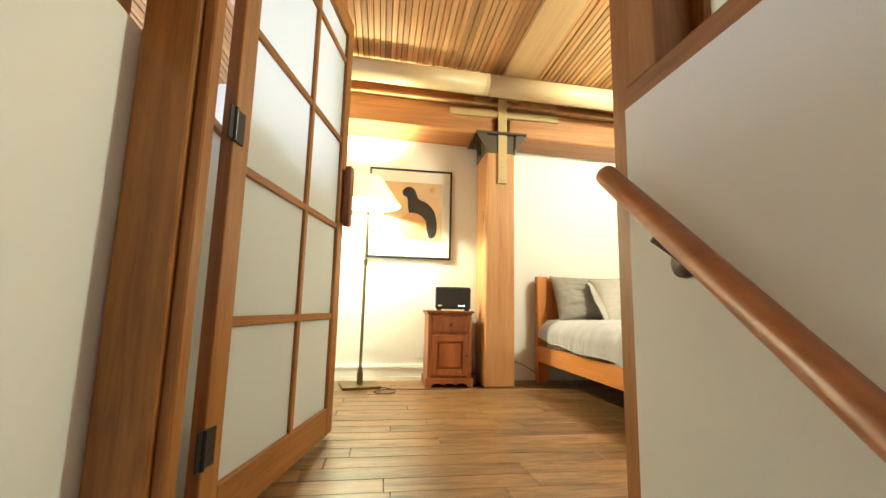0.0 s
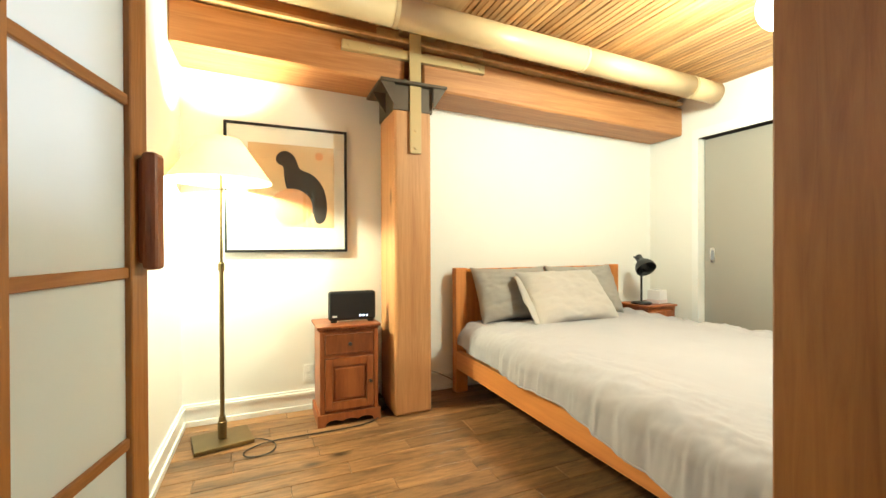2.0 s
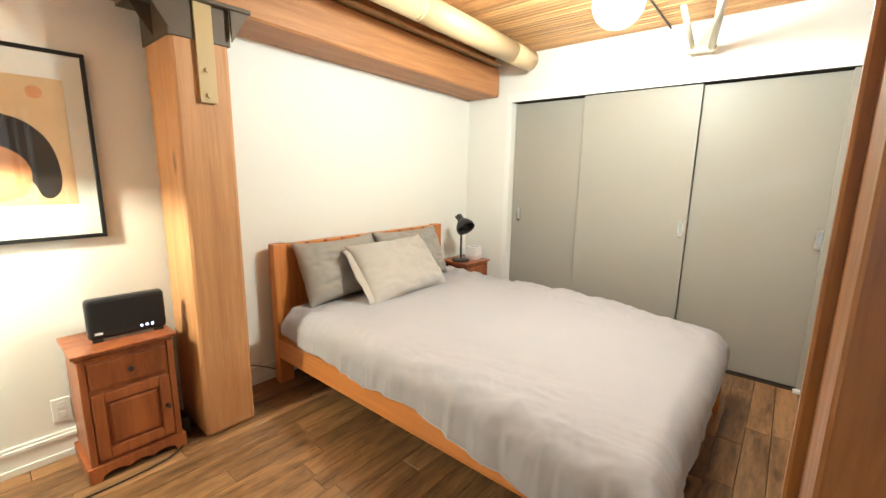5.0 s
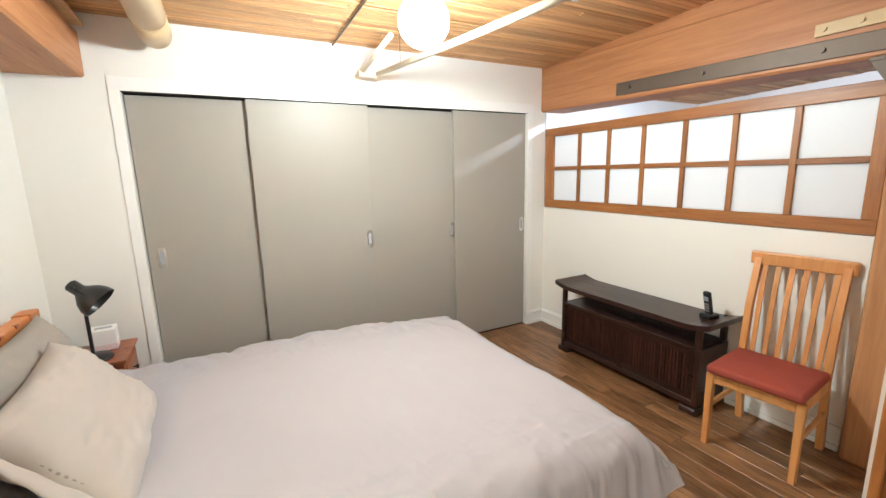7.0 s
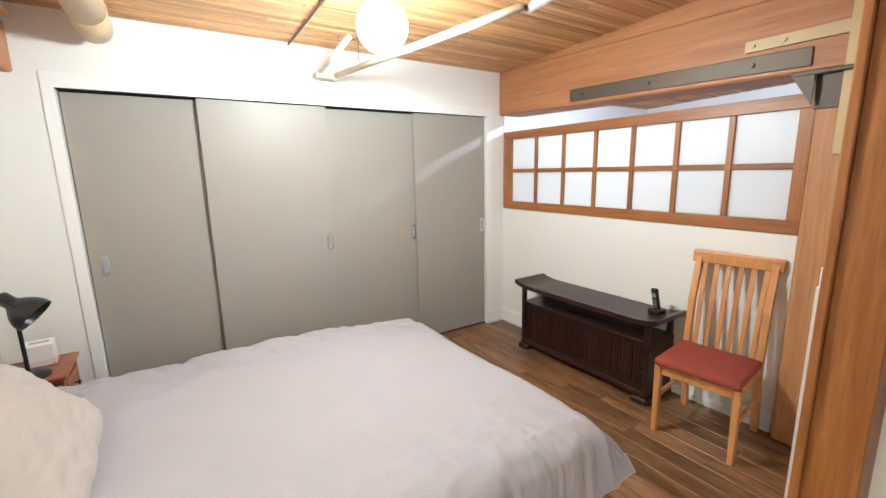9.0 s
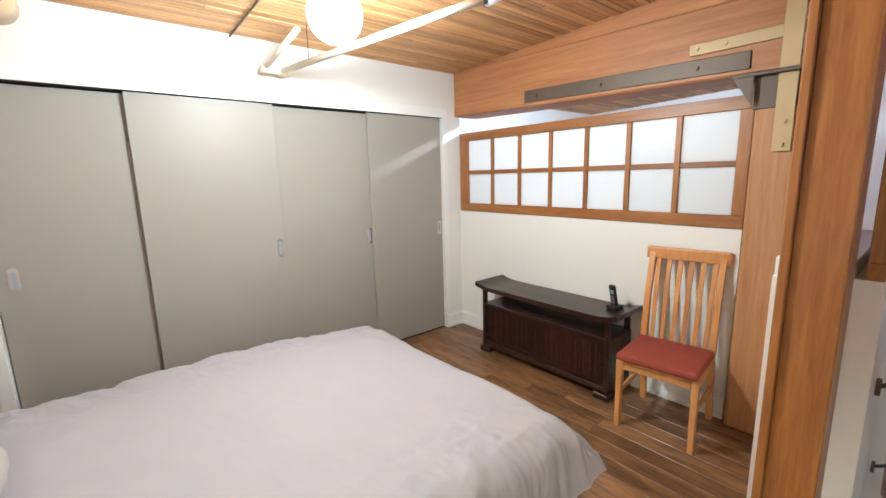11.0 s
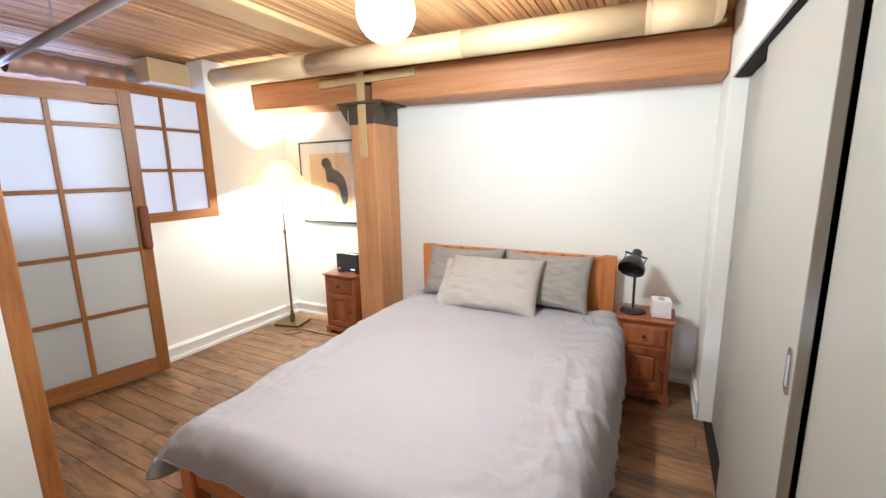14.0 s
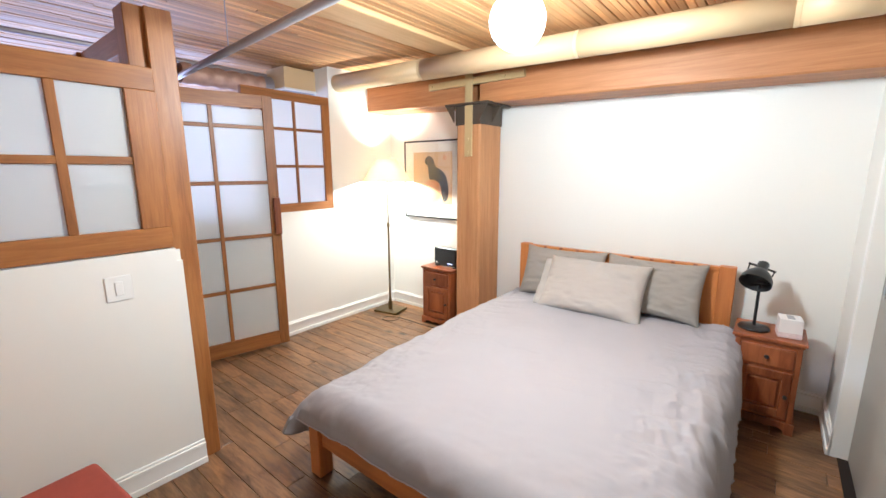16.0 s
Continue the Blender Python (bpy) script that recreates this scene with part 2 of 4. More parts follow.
def rod(bm, p0, p1, r0, r1=None, seg=16):
    """A straight round bar from p0 to p1."""
    p0, p1 = Vector(p0), Vector(p1)
    r1 = r0 if r1 is None else r1
    q = (p1 - p0).to_track_quat("Z", "Y").to_matrix().to_4x4()
    m = Matrix.Translation((p0 + p1) / 2) @ q
    bmesh.ops.create_cone(bm, cap_ends=True, segments=seg, radius1=r0, radius2=r1, depth=(p1 - p0).length, matrix=m)
    return bm


def lathe(profile, seg=32, close=False):
    """Turns a list of (radius, height) about the z axis."""
    bm = bmesh.new()
    rings = []
    for r, z in profile:
        rings.append([bm.verts.new((r * math.cos(a), r * math.sin(a), z)) for a in (2 * math.pi * i / seg for i in range(seg))])
    for a, b in zip(rings, rings[1:]):
        for i in range(seg):
            bm.faces.new((a[i], a[(i + 1) % seg], b[(i + 1) % seg], b[i]))
    if close:
        bm.faces.new(list(reversed(rings[0])))
        bm.faces.new(rings[-1])
    return bm


def tube(name, points, r, material, label, category):
    """A soft cable through the given points."""
    c = bpy.data.curves.new(name, "CURVE")
    c.dimensions, c.bevel_depth, c.bevel_resolution = "3D", r, 2
    sp = c.splines.new("NURBS")
    sp.points.add(len(points) - 1)
    for p, q in zip(sp.points, points):
        p.co = (*q, 1)
    sp.use_endpoint_u, sp.order_u = True, 3
    ob = new(name, c)
    me = bpy.data.meshes.new_from_object(ob.evaluated_get(bpy.context.evaluated_depsgraph_get()))
    bpy.data.objects.remove(ob)
    me.materials.append(material)
    return tagged(new(name, me), label, category)


def mesh_of(name, bm, material, smooth=False):
    me = bpy.data.meshes.new(name)
    bm.to_mesh(me)
    bm.free()
    if material:
        me.materials.append(material)
    if smooth:
        for p in me.polygons:
            p.use_smooth = True
    return me


def part(name, bm, material, parent, label="", smooth=False, m=None):
    ob = new(name, mesh_of(name, bm, material, smooth))
    ob.parent = parent
    if m is not None:
        ob.matrix_basis = m
    return tagged(ob, label)


def thing(name, m, label, category, group=""):
    ob = new(name)
    ob.empty_display_size = 0.1
    ob.matrix_basis = m
    return tagged(ob, label, category, group)


def structure(name, bm, material, label="", smooth=False):
    return tagged(new(name, mesh_of(name, bm, material, smooth)), label, kind="structure")


def boxes(*bs, bevel=0.0):
    bm = bmesh.new()
    for b in bs:
        box(bm, *b, bevel=bevel)
    return bm


# ---- the room's shell ----
CEIL = 2.635
FALL = 0.035


def ceil_at(x):
    """The ceiling falls a little towards the closet wall."""
    return CEIL - FALL * max(0.0, x)


structure("wall_north", boxes((-0.30, 0, -0.1, 4.9, 0.15, 2.8)), WHITE, "white painted plaster wall behind the bed")
structure("wall_west", boxes((-0.25, -1.75, -0.1, -0.02, 0, 1.23), (-0.25, -0.86, 1.23, -0.02, 0, 2.7), (-0.36, -2.62, -0.1, -0.22, -1.75, 1.23)),
          WHITE, "white painted wall below a frosted interior window")
structure("wall_east", boxes((4.03, -3.82, 2.092, 4.17, 0, 2.75), (4.03, -0.505, 0, 4.17, 0, 2.092), (4.03, -3.82, 0, 4.17, -3.605, 2.092)),
          WHITE, "white painted wall round the closet doors")
# the closet's inner shade is put into the colour of these walls
structure("closet_interior", boxes((4.75, -3.9, 0, 4.85, 0.0, 2.75), (4.17, -3.95, 0, 4.75, -3.85, 2.75)), GAP, "closet interior with its shade put into a near-black colour")
structure("wall_south", boxes((1.62, -3.97, -0.1, 4.9, -3.82, 1.192)), WHITE, "white painted half wall under an interior window")
structure("wall_stair", boxes((0.985, -3.82, -1.4, 1.255, -2.87, 1.175), (1.06, -3.82, 1.175, 1.255, -2.87, 1.235), (1.20, -2.87, 0, 1.255, -2.79, 1.235)), WHITE, "white painted half wall beside the stair")
bm = boxes((1.226, -2.79, 0, 1.255, -2.765, 1.17), (1.226, -2.79, 1.17, 1.240, -2.767, 1.225))
structure("wall_stair_edge", bm, WHITE, "rough white edge of the half wall at the post")
structure("subfloor", boxes((-0.35, -2.72, -0.12, 4.9, 0.15, -0.018), (1.22, -3.97, -0.12, 4.9, -2.72, -0.018)), GAP, "dark joints under the floor planks")


def ceiling_mesh():
    verts, faces = [], []
    rnd = random.Random(4)
    x = -3.2
    while x < 4.95:
        w = 0.043 + rnd.uniform(-0.004, 0.004)
        y0 = 0.12
        while y0 > -7.6:
            y1 = y0 - rnd.uniform(1.6, 3.4)
            z = ceil_at(x) + rnd.uniform(0, 0.007)
            i = len(verts)
            g = 0.0022
            for (a, b, c) in ((x + g + 0.003, y0, z), (x + w - g - 0.003, y0, z), (x + w - g - 0.003, y1 + 0.003, z), (x + g + 0.003, y1 + 0.003, z),
                              (x + g, y0, z + 0.004), (x + w - g, y0, z + 0.004), (x + w - g, y1 + 0.003, z + 0.004), (x + g, y1 + 0.003, z + 0.004),
                              (x + g, y0, z + 0.03), (x + w - g, y0, z + 0.03), (x + w - g, y1 + 0.003, z + 0.03), (x + g, y1 + 0.003, z + 0.03)):
                verts.append((a, b, c))
            faces.append((i, i + 1, i + 2, i + 3))
            for k in (0, 4):
                for j in range(4):
                    n = (j + 1) % 4
                    faces.append((i + k + j, i + k + 4 + j, i + k + 4 + n, i + k + n))
            y0 = y1
        x += w
    me = bpy.data.meshes.new("ceiling")
    me.from_pydata(verts, [], faces)
    me.materials.append(DECK)
    return me


tagged(new("ceiling", ceiling_mesh()), "ceiling of narrow honey-coloured wooden deck boards", kind="structure")
structure("ceiling_slab", boxes((-3.3, -7.7, CEIL + 0.04, 5.0, 0.2, CEIL + 0.2)), GAP, "dark slab above the ceiling boards")
structure("ceiling_joist", B(1.30, -3.78, ceil_at(1.43) - 0.035, 1.56, -0.02, ceil_at(1.43) + 0.01, bevel=0.006), PALEY, "pale flat wooden joist across the ceiling")

# ---- the hall and stair beyond the partitions ----
structure("hall_wall_west", boxes((-3.0, -7.6, -1.4, -2.85, 0.15, 0.5), (-3.0, -7.6, 2.5, -2.85, 0.15, 2.8), (-3.0, -0.6, 0.5, -2.85, 0.15, 2.5), (-3.0, -7.6, 0.5, -2.85, -4.6, 2.5)),
          WHITE, "white wall with a wide window")
structure("hall_wall_south", boxes((-3.0, -7.6, -1.4, 4.9, -7.45, 0.2), (-3.0, -7.6, 2.4, 4.9, -7.45, 2.8), (-3.0, -7.6, 0.2, -1.0, -7.45, 2.4), (4.0, -7.6, 0.2, 4.9, -7.45, 2.4)),
          WHITE, "white wall with a wide window")
structure("hall_wall_east", boxes((4.75, -7.6, -1.4, 4.9, -3.95, 2.8)), WHITE, "white wall of the hall")
structure("hall_wall_north", boxes((-3.0, 0.0, -1.4, -0.25, 0.15, 2.8)), WHITE, "white wall of the hall")
structure("hall_floor", boxes((-3.0, -7.6, -1.42, 4.9, 0.1, -1.30)), FLOORW, "brown wooden hall floor")
structure("stair_wall_west", boxes((-0.40, -5.2, -1.4, -0.25, -2.755, 1.32)), WHITE, "white half wall beside the stair")
structure("stair_wall_end", boxes((-0.45, -5.4, -1.4, 2.0, -5.25, 2.3)), WHITE, "white wall at the foot of the stair")
structure("stair_baseboard", B(-0.25, -5.25, -1.3, 0.945, -5.232, -1.16), TRIM, "white painted baseboard at the stair foot")
bm = bmesh.new()
for i in range(7):
    box(bm, -0.32, -2.72 - 0.235 * (i + 1), -1.3, 0.985, -2.72 - 0.235 * i, -0.185 * (i + 1))
structure("stair", bm, FLOORW, "brown wooden stair treads")

panel = thing("breaker_panel", pose(1.15, -5.25, 0.2), "grey steel breaker panel set on a white wall", "breaker panel")
part("box", B(-0.09, 0, 0.03, 0.27, 0.02, 0.60), PANELG, panel)
pd = part("door", B(-0.03, 0.02, 0.10, 0.21, 0.028, 0.52), PANELG, panel)
part("latch", B(-0.02, 0.028, 0.28, 0.0, 0.036, 0.34), CHROME, pd)

# handrail on the stair side of the half wall
rail = thing("handrail", pose(0.905, -2.88, 0.985), "round brown wooden handrail on iron brackets", "handrail")
pitch = 0.84
bm = rod(bmesh.new(), (0, -0.02, 0.0), (0, -2.0, -2.0 * pitch), 0.026, seg=24)
bmesh.ops.bevel(bm, geom=[e for e in bm.edges if len(e.link_faces) == 2 and any(len(f.verts) > 4 for f in e.link_faces)], offset=0.008, segments=2, affect="EDGES")
part("rail", bm, RAILW, rail, smooth=True)
for d in (0.19, 1.2):
    bm = rod(bmesh.new(), (0, -d, -d * pitch - 0.03), (0.07, -d, -d * pitch - 0.075), 0.008)
    rod(bm, (0.06, -d, -d * pitch - 0.075), (0.074, -d, -d * pitch - 0.075), 0.032)
    part("bracket", bm, STEEL, rail, "dark iron wall bracket", True)

# ---- floor planks ----
floor = structure("floor", boxes((-0.02, -0.02, -0.02, 4.0, -0.01, -0.004)), FLOORW, "worn brown wooden plank floor")
PLANK_W = 0.118
shapes = []
for i, length in enumerate((0.42, 0.58, 0.74, 0.9, 1.06, 1.22)):
    shapes.append((length, mesh_of("plank", box(bmesh.new(), 0.0012, 0.0012, -0.02, length - 0.0012, PLANK_W - 0.0012, 0, bevel=0.0016), FLOORW)))
rnd = random.Random(11)
row = 0
y = -PLANK_W + 0.0
while y > -3.95:
    x0, x1 = (-0.20, 4.75) if y > -2.75 else (1.215, 4.75)
    x = x0 - rnd.uniform(0, 0.6) if y > -2.75 else x0
    while x < x1:
        length, me = rnd.choice(shapes)
        if x + length > 4.9:
            length, me = shapes[0]
        if x + length > 4.9:
            break
        if x + length > x0 + 0.02 and x > -0.8 and not (y < -2.75 and x < 0.9):
            p = new("plank", me)
            p.parent = floor
            p.location = (x, y, rnd.uniform(-0.0008, 0.0004))
        x += length
    y -= PLANK_W

# ---- baseboards ----
def baseboard(name, x0, y0, x1, y1, side):
    """Runs from (x0, y0) to (x1, y1); side: the direction out of the wall."""
    bm = bmesh.new()
    for h0, h1, d in ((0.0, 0.035, 0.022), (0.035, 0.105, 0.014), (0.105, 0.125, 0.020), (0.125, 0.14, 0.011)):
        dx, dy = side[0] * d, side[1] * d
        box(bm, min(x0, x1, x0 + dx), min(y0, y1, y0 + dy), h0, max(x0, x1, x0 + dx, x1 + dx), max(y0, y1, y0 + dy, y1 + dy), h1, bevel=0.002)
    return structure(name, bm, TRIM, "white painted moulded baseboard")


baseboard("baseboard_north", -0.02, 0, 4.03, 0, (0, -1))
baseboard("baseboard_west", -0.02, -1.75, -0.02, -0.022, (1, 0))
baseboard("baseboard_east_corner", 4.03, -0.505, 4.03, -0.022, (-1, 0))
baseboard("baseboard_south", 1.62, -3.82, 4.03, -3.82, (0, 1))
baseboard("baseboard_east", 4.03, -3.80, 4.03, -3.605, (-1, 0))
baseboard("baseboard_stair", 1.255, -3.80, 1.255, -2.765, (1, 0))

# ---- beams, columns and their ironwork ----
def tilted(bm, x0, drop):
    """Lowers a mesh towards larger x, by drop metres for each metre."""
    for v in bm.verts:
        v.co.z -= (v.co.x - x0) * drop
    return bm


structure("beam_north", tilted(boxes((-0.02, -0.355, 2.245, 1.33, -0.0, 2.50), (1.46, -0.355, 2.245, 4.03, -0.0, 2.50), bevel=0.012), 0, 0.025), FIRX, "old reddish fir timber beam")
structure("beam_cap_strip", tilted(B(-0.02, -0.395, 2.502, 3.99, -0.30, 2.522), 0, 0.022), PALEY, "thin pale wooden strip on the beam")
structure("beam_upper_board", boxes((-0.02, -0.30, 2.40, 4.03, -0.01, CEIL + 0.02), bevel=0.004), FIRX, "reddish wooden board above the beam")
structure("beam_patch_board", B(1.15, -0.315, 2.525, 1.95, -0.302, 2.585), PALEY, "pale board nailed to the beam")
structure("beam_south", tilted(boxes((1.50, -4.05, 2.10, 4.03, -3.755, 2.50), (0.2, -4.05, 2.10, 1.42, -3.755, 2.50), bevel=0.012), 4.03, -0.026), FIRX, "old reddish fir timber beam")
structure("beam_upper_south", boxes((0.2, -4.02, 2.40, 4.03, -3.77, CEIL + 0.02)), FIRX, "reddish board between beam and ceiling")
structure("beam_plate", tilted(B(1.64, -3.757, 2.128, 3.16, -3.744, 2.222), 4.03, -0.026), STEEL, "dark flat iron bar bolted to the beam")
for x in (1.9, 2.5, 3.04):
    structure("beam_bolt_%d" % (x * 10), rod(bmesh.new(), (x, -3.744, 2.175 - (4.03 - x) * 0.026), (x, -3.732, 2.175 - (4.03 - x) * 0.026), 0.013, seg=6), STEEL)


def column(name, x0, x1, yf, depth, top, face, strap_x, bar, zlow):
    """A square timber column with an iron capital and a tan strap; face: its front looks towards -y (-1) or +y (1)."""
    xc = (x0 + x1) / 2
    col = thing(name, pose(xc, yf, 0), "square reddish fir column with iron capital and tan strap", "column")
    w = (x1 - x0) / 2
    part("shaft", B(-w, min(0, -face * depth), 0, w, max(0, -face * depth), top, bevel=0.02, seg=2), FIRZ, col)
    # capital: plate, sloping brackets and collar
    f = face
    bm = bmesh.new()
    box(bm, -w - 0.10, min(0.05 * f, -f * depth), top + 0.075, w + 0.10, max(0.05 * f, -f * depth), top + 0.095, bevel=0.003)
    box(bm, -w - 0.006, min(0.008 * f, -f * depth), top - 0.09, w + 0.006, max(0.008 * f, -f * depth), top + 0.075, bevel=0.003)
    for sx in (-1, 1):
        for yy in (0.035 * f, -f * depth * 0.5):
            vs = [bm.verts.new((sx * (w + 0.004), yy + o, z)) for o in (0, 0.012) for z in (top - 0.07, top + 0.076)]
            vo = [bm.verts.new((sx * (w + 0.095), yy + o, top + 0.076)) for o in (0, 0.012)]
            bm.faces.new((vs[0], vs[1], vo[0]))
            bm.faces.new((vs[2], vs[3], vo[1]))
            bm.faces.new((vs[0], vs[2], vo[1], vo[0]))
    part("capital", bm, STEEL, col, "dark iron capital")
    sx0 = strap_x - xc
    st = part("strap", B(sx0 - 0.04, min(0.006 * f, 0.02 * f), zlow, sx0 + 0.04, max(0.006 * f, 0.02 * f), top + 0.42, bevel=0.002), STRAP, col, "tan painted steel strap")
    bar_z = top + 0.25
    cb = part("crossbar", B(bar[0] - xc, min(-0.034 * f, 0.004 * f), bar_z, bar[1] - xc, max(-0.034 * f, 0.004 * f), bar_z + 0.06, bevel=0.002), STRAP, col, "tan painted steel crossbar")
    for z in (zlow + 0.035, zlow + 0.15):
        part("bolt", rod(bmesh.new(), (sx0, 0.019 * f, z), (sx0, 0.03 * f, z), 0.012, seg=6), STRAP, st)
    for x in (bar[0] + 0.04, bar[0] + 0.18, bar[1] - 0.18, bar[1] - 0.04):
        part("bolt", rod(bmesh.new(), (x - xc, 0.003 * f, bar_z + 0.03), (x - xc, 0.014 * f, bar_z + 0.03), 0.012, seg=6), STRAP, cb)
    return col


column("north_column", 1.242, 1.505, -0.39, 0.36, 2.115, -1, 1.387, (0.91, 1.92), 1.745)
column("south_column", 1.30, 1.60, -3.735, 0.30, 1.938, 1, 1.465, (1.02, 1.94), 1.625)

# ---- closet: casing, track and four sliding doors ----
casing = structure("closet_casing", B(4.022, -3.66, 2.085, 4.03, -0.45, 2.167, bevel=0.001), TRIM, "flat white closet casing")
part("side_casing", B(4.022, -0.505, 0, 4.03, -0.45, 2.085, bevel=0.001), TRIM, casing)
part("side_casing", B(4.022, -3.66, 0, 4.03, -3.605, 2.085, bevel=0.001), TRIM, casing)
structure("closet_track", boxes((4.04, -3.605, 2.085, 4.15, -0.505, 2.0915), (4.06, -3.605, 0, 4.15, -0.505, 0.004)), GAP, "dark sliding track")
def stadium(y, z0, z1, r, xa, xb):
    """An upright plate with round ends, in a plane of constant x."""
    bm = bmesh.new()
    ring = [(y + r * math.cos(a), z1 + r * math.sin(a)) for a in (math.pi * k / 12 for k in range(13))]
    ring += [(y - r * math.cos(a), z0 - r * math.sin(a)) for a in (math.pi * k / 12 for k in range(13))]
    a = [bm.verts.new((xa, p, q)) for p, q in ring]
    b = [bm.verts.new((xb, p, q)) for p, q in ring]
    bm.faces.new(a)
    bm.faces.new(b[::-1])
    for k in range(len(a)):
        bm.faces.new((a[k], b[k], b[(k + 1) % len(a)], a[(k + 1) % len(a)]))
    bmesh.ops.recalc_face_normals(bm, faces=bm.faces[:])
    return bm


EDGES = (-0.51, -1.175, -2.045, -2.815, -3.60)
PULLS = (-0.585, -2.01, -2.80, -3.56)
for i in range(4):
    back = i in (0, 2)
    x = 4.105 if back else 4.062
    y0, y1 = EDGES[i + 1] - (0.03 if back else 0), EDGES[i] + (0.0 if back else -0.012 if i == 1 else 0.0)
    d = thing("sliding_door", pose(x, (y0 + y1) / 2, 0.012), "flat grey lacquered sliding closet door with oval pull", "closet door", "closet doors")
    h = (y1 - y0) / 2
    part("panel", B(0, -h, 0, 0.03, h, 2.064 if back else 2.071, bevel=0.002), GREY, d)
    yc = PULLS[i] - (y0 + y1) / 2
    pull = part("pull", stadium(yc, 0.985, 1.075, 0.024, -0.004, 0.001), CHROME, d, "satin metal recessed oval pull")
    part("recess", stadium(yc, 0.995, 1.065, 0.012, -0.0055, -0.003), PANELG, pull)
guide = thing("floor_guide", pose(4.04, -2.82, 0.0), "small white plastic floor guide for the sliding doors", "door guide")
part("block", B(-0.015, -0.02, 0, 0.02, 0.02, 0.022), PLATE, guide)


# ---- interior windows ----
def window(name, axis, at, a0, a1, z0, z1, cols, rows, stile=0.075, rail_h=0.075, bar=0.026, depth=0.045, label="", glazed=True, end_stile=None):
    """A wooden window with frosted panes. axis 'x': it runs along x in a plane of constant y = at; 'y': along y."""
    FR = FRAMEX if axis == "x" else FRAMEY
    win = structure(name, bmesh.new(), FR, label or "honey-coloured wooden window with frosted panes")

    def bx(u0, v0, u1, v1, d):
        if axis == "x":
            return B(u0, at - d, v0, u1, at + d, v1, bevel=0.003)
        return B(at - d, u0, v0, at + d, u1, v1, bevel=0.003)
    d = depth / 2
    fr = part("frame", bx(a0, z0, a1, z0 + rail_h, d), FR, win)
    part("top_rail", bx(a0, z1 - rail_h, a1, z1, d), FR, fr)
    end = end_stile or stile
    for u, v in ((a0, a0 + stile), (a1 - end, a1)):
        part("stile", bx(u, z0 + rail_h, v, z1 - rail_h, d), FRAMEZ, fr)
    cs = [a0 + stile + (a1 - a0 - stile - end) * c for c in cols]
    rs = [z0 + rail_h + (z1 - z0 - 2 * rail_h) * r for r in rows]
    for c in cs[1:-1]:
        part("mullion", bx(c - bar / 2, z0 + rail_h, c + bar / 2, z1 - rail_h, d * 0.8), FRAMEZ, fr)
    for r in rs[1:-1]:
        part("glazing_bar", bx(a0 + stile, r - bar / 2, a1 - end, r + bar / 2, d * 0.7), FR, fr)
    for c0, c1 in zip(cs, cs[1:] if glazed else ()):
        for r0, r1 in zip(rs, rs[1:]):
            part("pane", bx(c0, r0, c1, r1, 0.003), FROST, win)
    return win


def even(n):
    return [i / n for i in range(n + 1)]


window("window_south", "x", -3.848, 1.62, 4.03, 1.196, 1.945, even(7), even(2), stile=0.065, end_stile=0.11, bar=0.034, label="honey-coloured wooden window of fourteen frosted panes")
window("window_stair", "y", 1.222, -3.80, -2.79, 1.24, 2.10, even(3), even(2), stile=0.125, rail_h=0.105, bar=0.036)
window("window_stair_rear", "y", 1.012, -3.80, -2.87, 1.175, 2.14, [0, 1], [0, 1], stile=0.12, rail_h=0.06, glazed=False)
window("window_west", "y", -0.045, -1.75, -0.86, 1.23, 2.34, [0, 0.14, 0.57, 1.0], [0, 0.37, 0.73, 1.0], stile=0.085, rail_h=0.08)
structure("window_west_sill", B(-0.36, -2.60, 1.23, -0.20, -1.75, 1.26), FRAMEY, "honey-coloured wooden sill")
window("window_stair_west", "y", -0.29, -4.6, -2.787, 1.32, 2.20, even(6), even(2), stile=0.12, rail_h=0.12, glazed=False)

# ---- doorway and open door ----
structure("door_post", boxes((1.060, -2.868, -0.1, 1.198, -2.69, 2.38), (1.198, -2.79, -0.1, 1.225, -2.675, 2.38), bevel=0.004), FRAMEZ, "tall honey-coloured timber door post")
structure("door_header", B(-0.30, -2.76, 2.26, 1.015, -2.70, 2.40, bevel=0.004), FRAMEX, "honey-coloured timber door header")
structure("door_jamb", boxes((-0.242, -2.785, -0.1, -0.115, -2.64, 2.40), (-0.115, -2.76, -0.1, -0.085, -2.70, 2.26), bevel=0.005), FRAMEZ, "honey-coloured timber door jamb")
LEAF = Vector((-0.09, -2.60, 0.02))
LEAF_W = 1.055
door = thing("open_door", pose(LEAF.x, LEAF.y, LEAF.z, 0, 0, 77.8), "open wooden door with ten frosted glass panes", "door")
T = 0.02
zs = (0.0, 0.13, 0.575, 1.035, 1.50, 1.96, 2.10, 2.225)
ST, MULL = 0.085, 0.555
for u in (0.0, LEAF_W - ST):
    part("stile", B(u, -T, 0, u + ST, T, 2.225), FRAMEZ, door)
part("bottom_rail", B(ST, -T, 0, LEAF_W - ST, T, 0.13), FRAMEX, door)
part("top_rail", B(ST, -T, 2.115, LEAF_W - ST, T, 2.225), FRAMEX, door)
part("mullion", B(MULL, -T * 0.8, 0.13, MULL + 0.03, T * 0.8, 2.115), FRAMEZ, door)
for z in zs[2:6]:
    part("glazing_bar", B(ST, -T * 0.7, z - 0.015, LEAF_W - ST, T * 0.7, z + 0.015), FRAMEX, door)
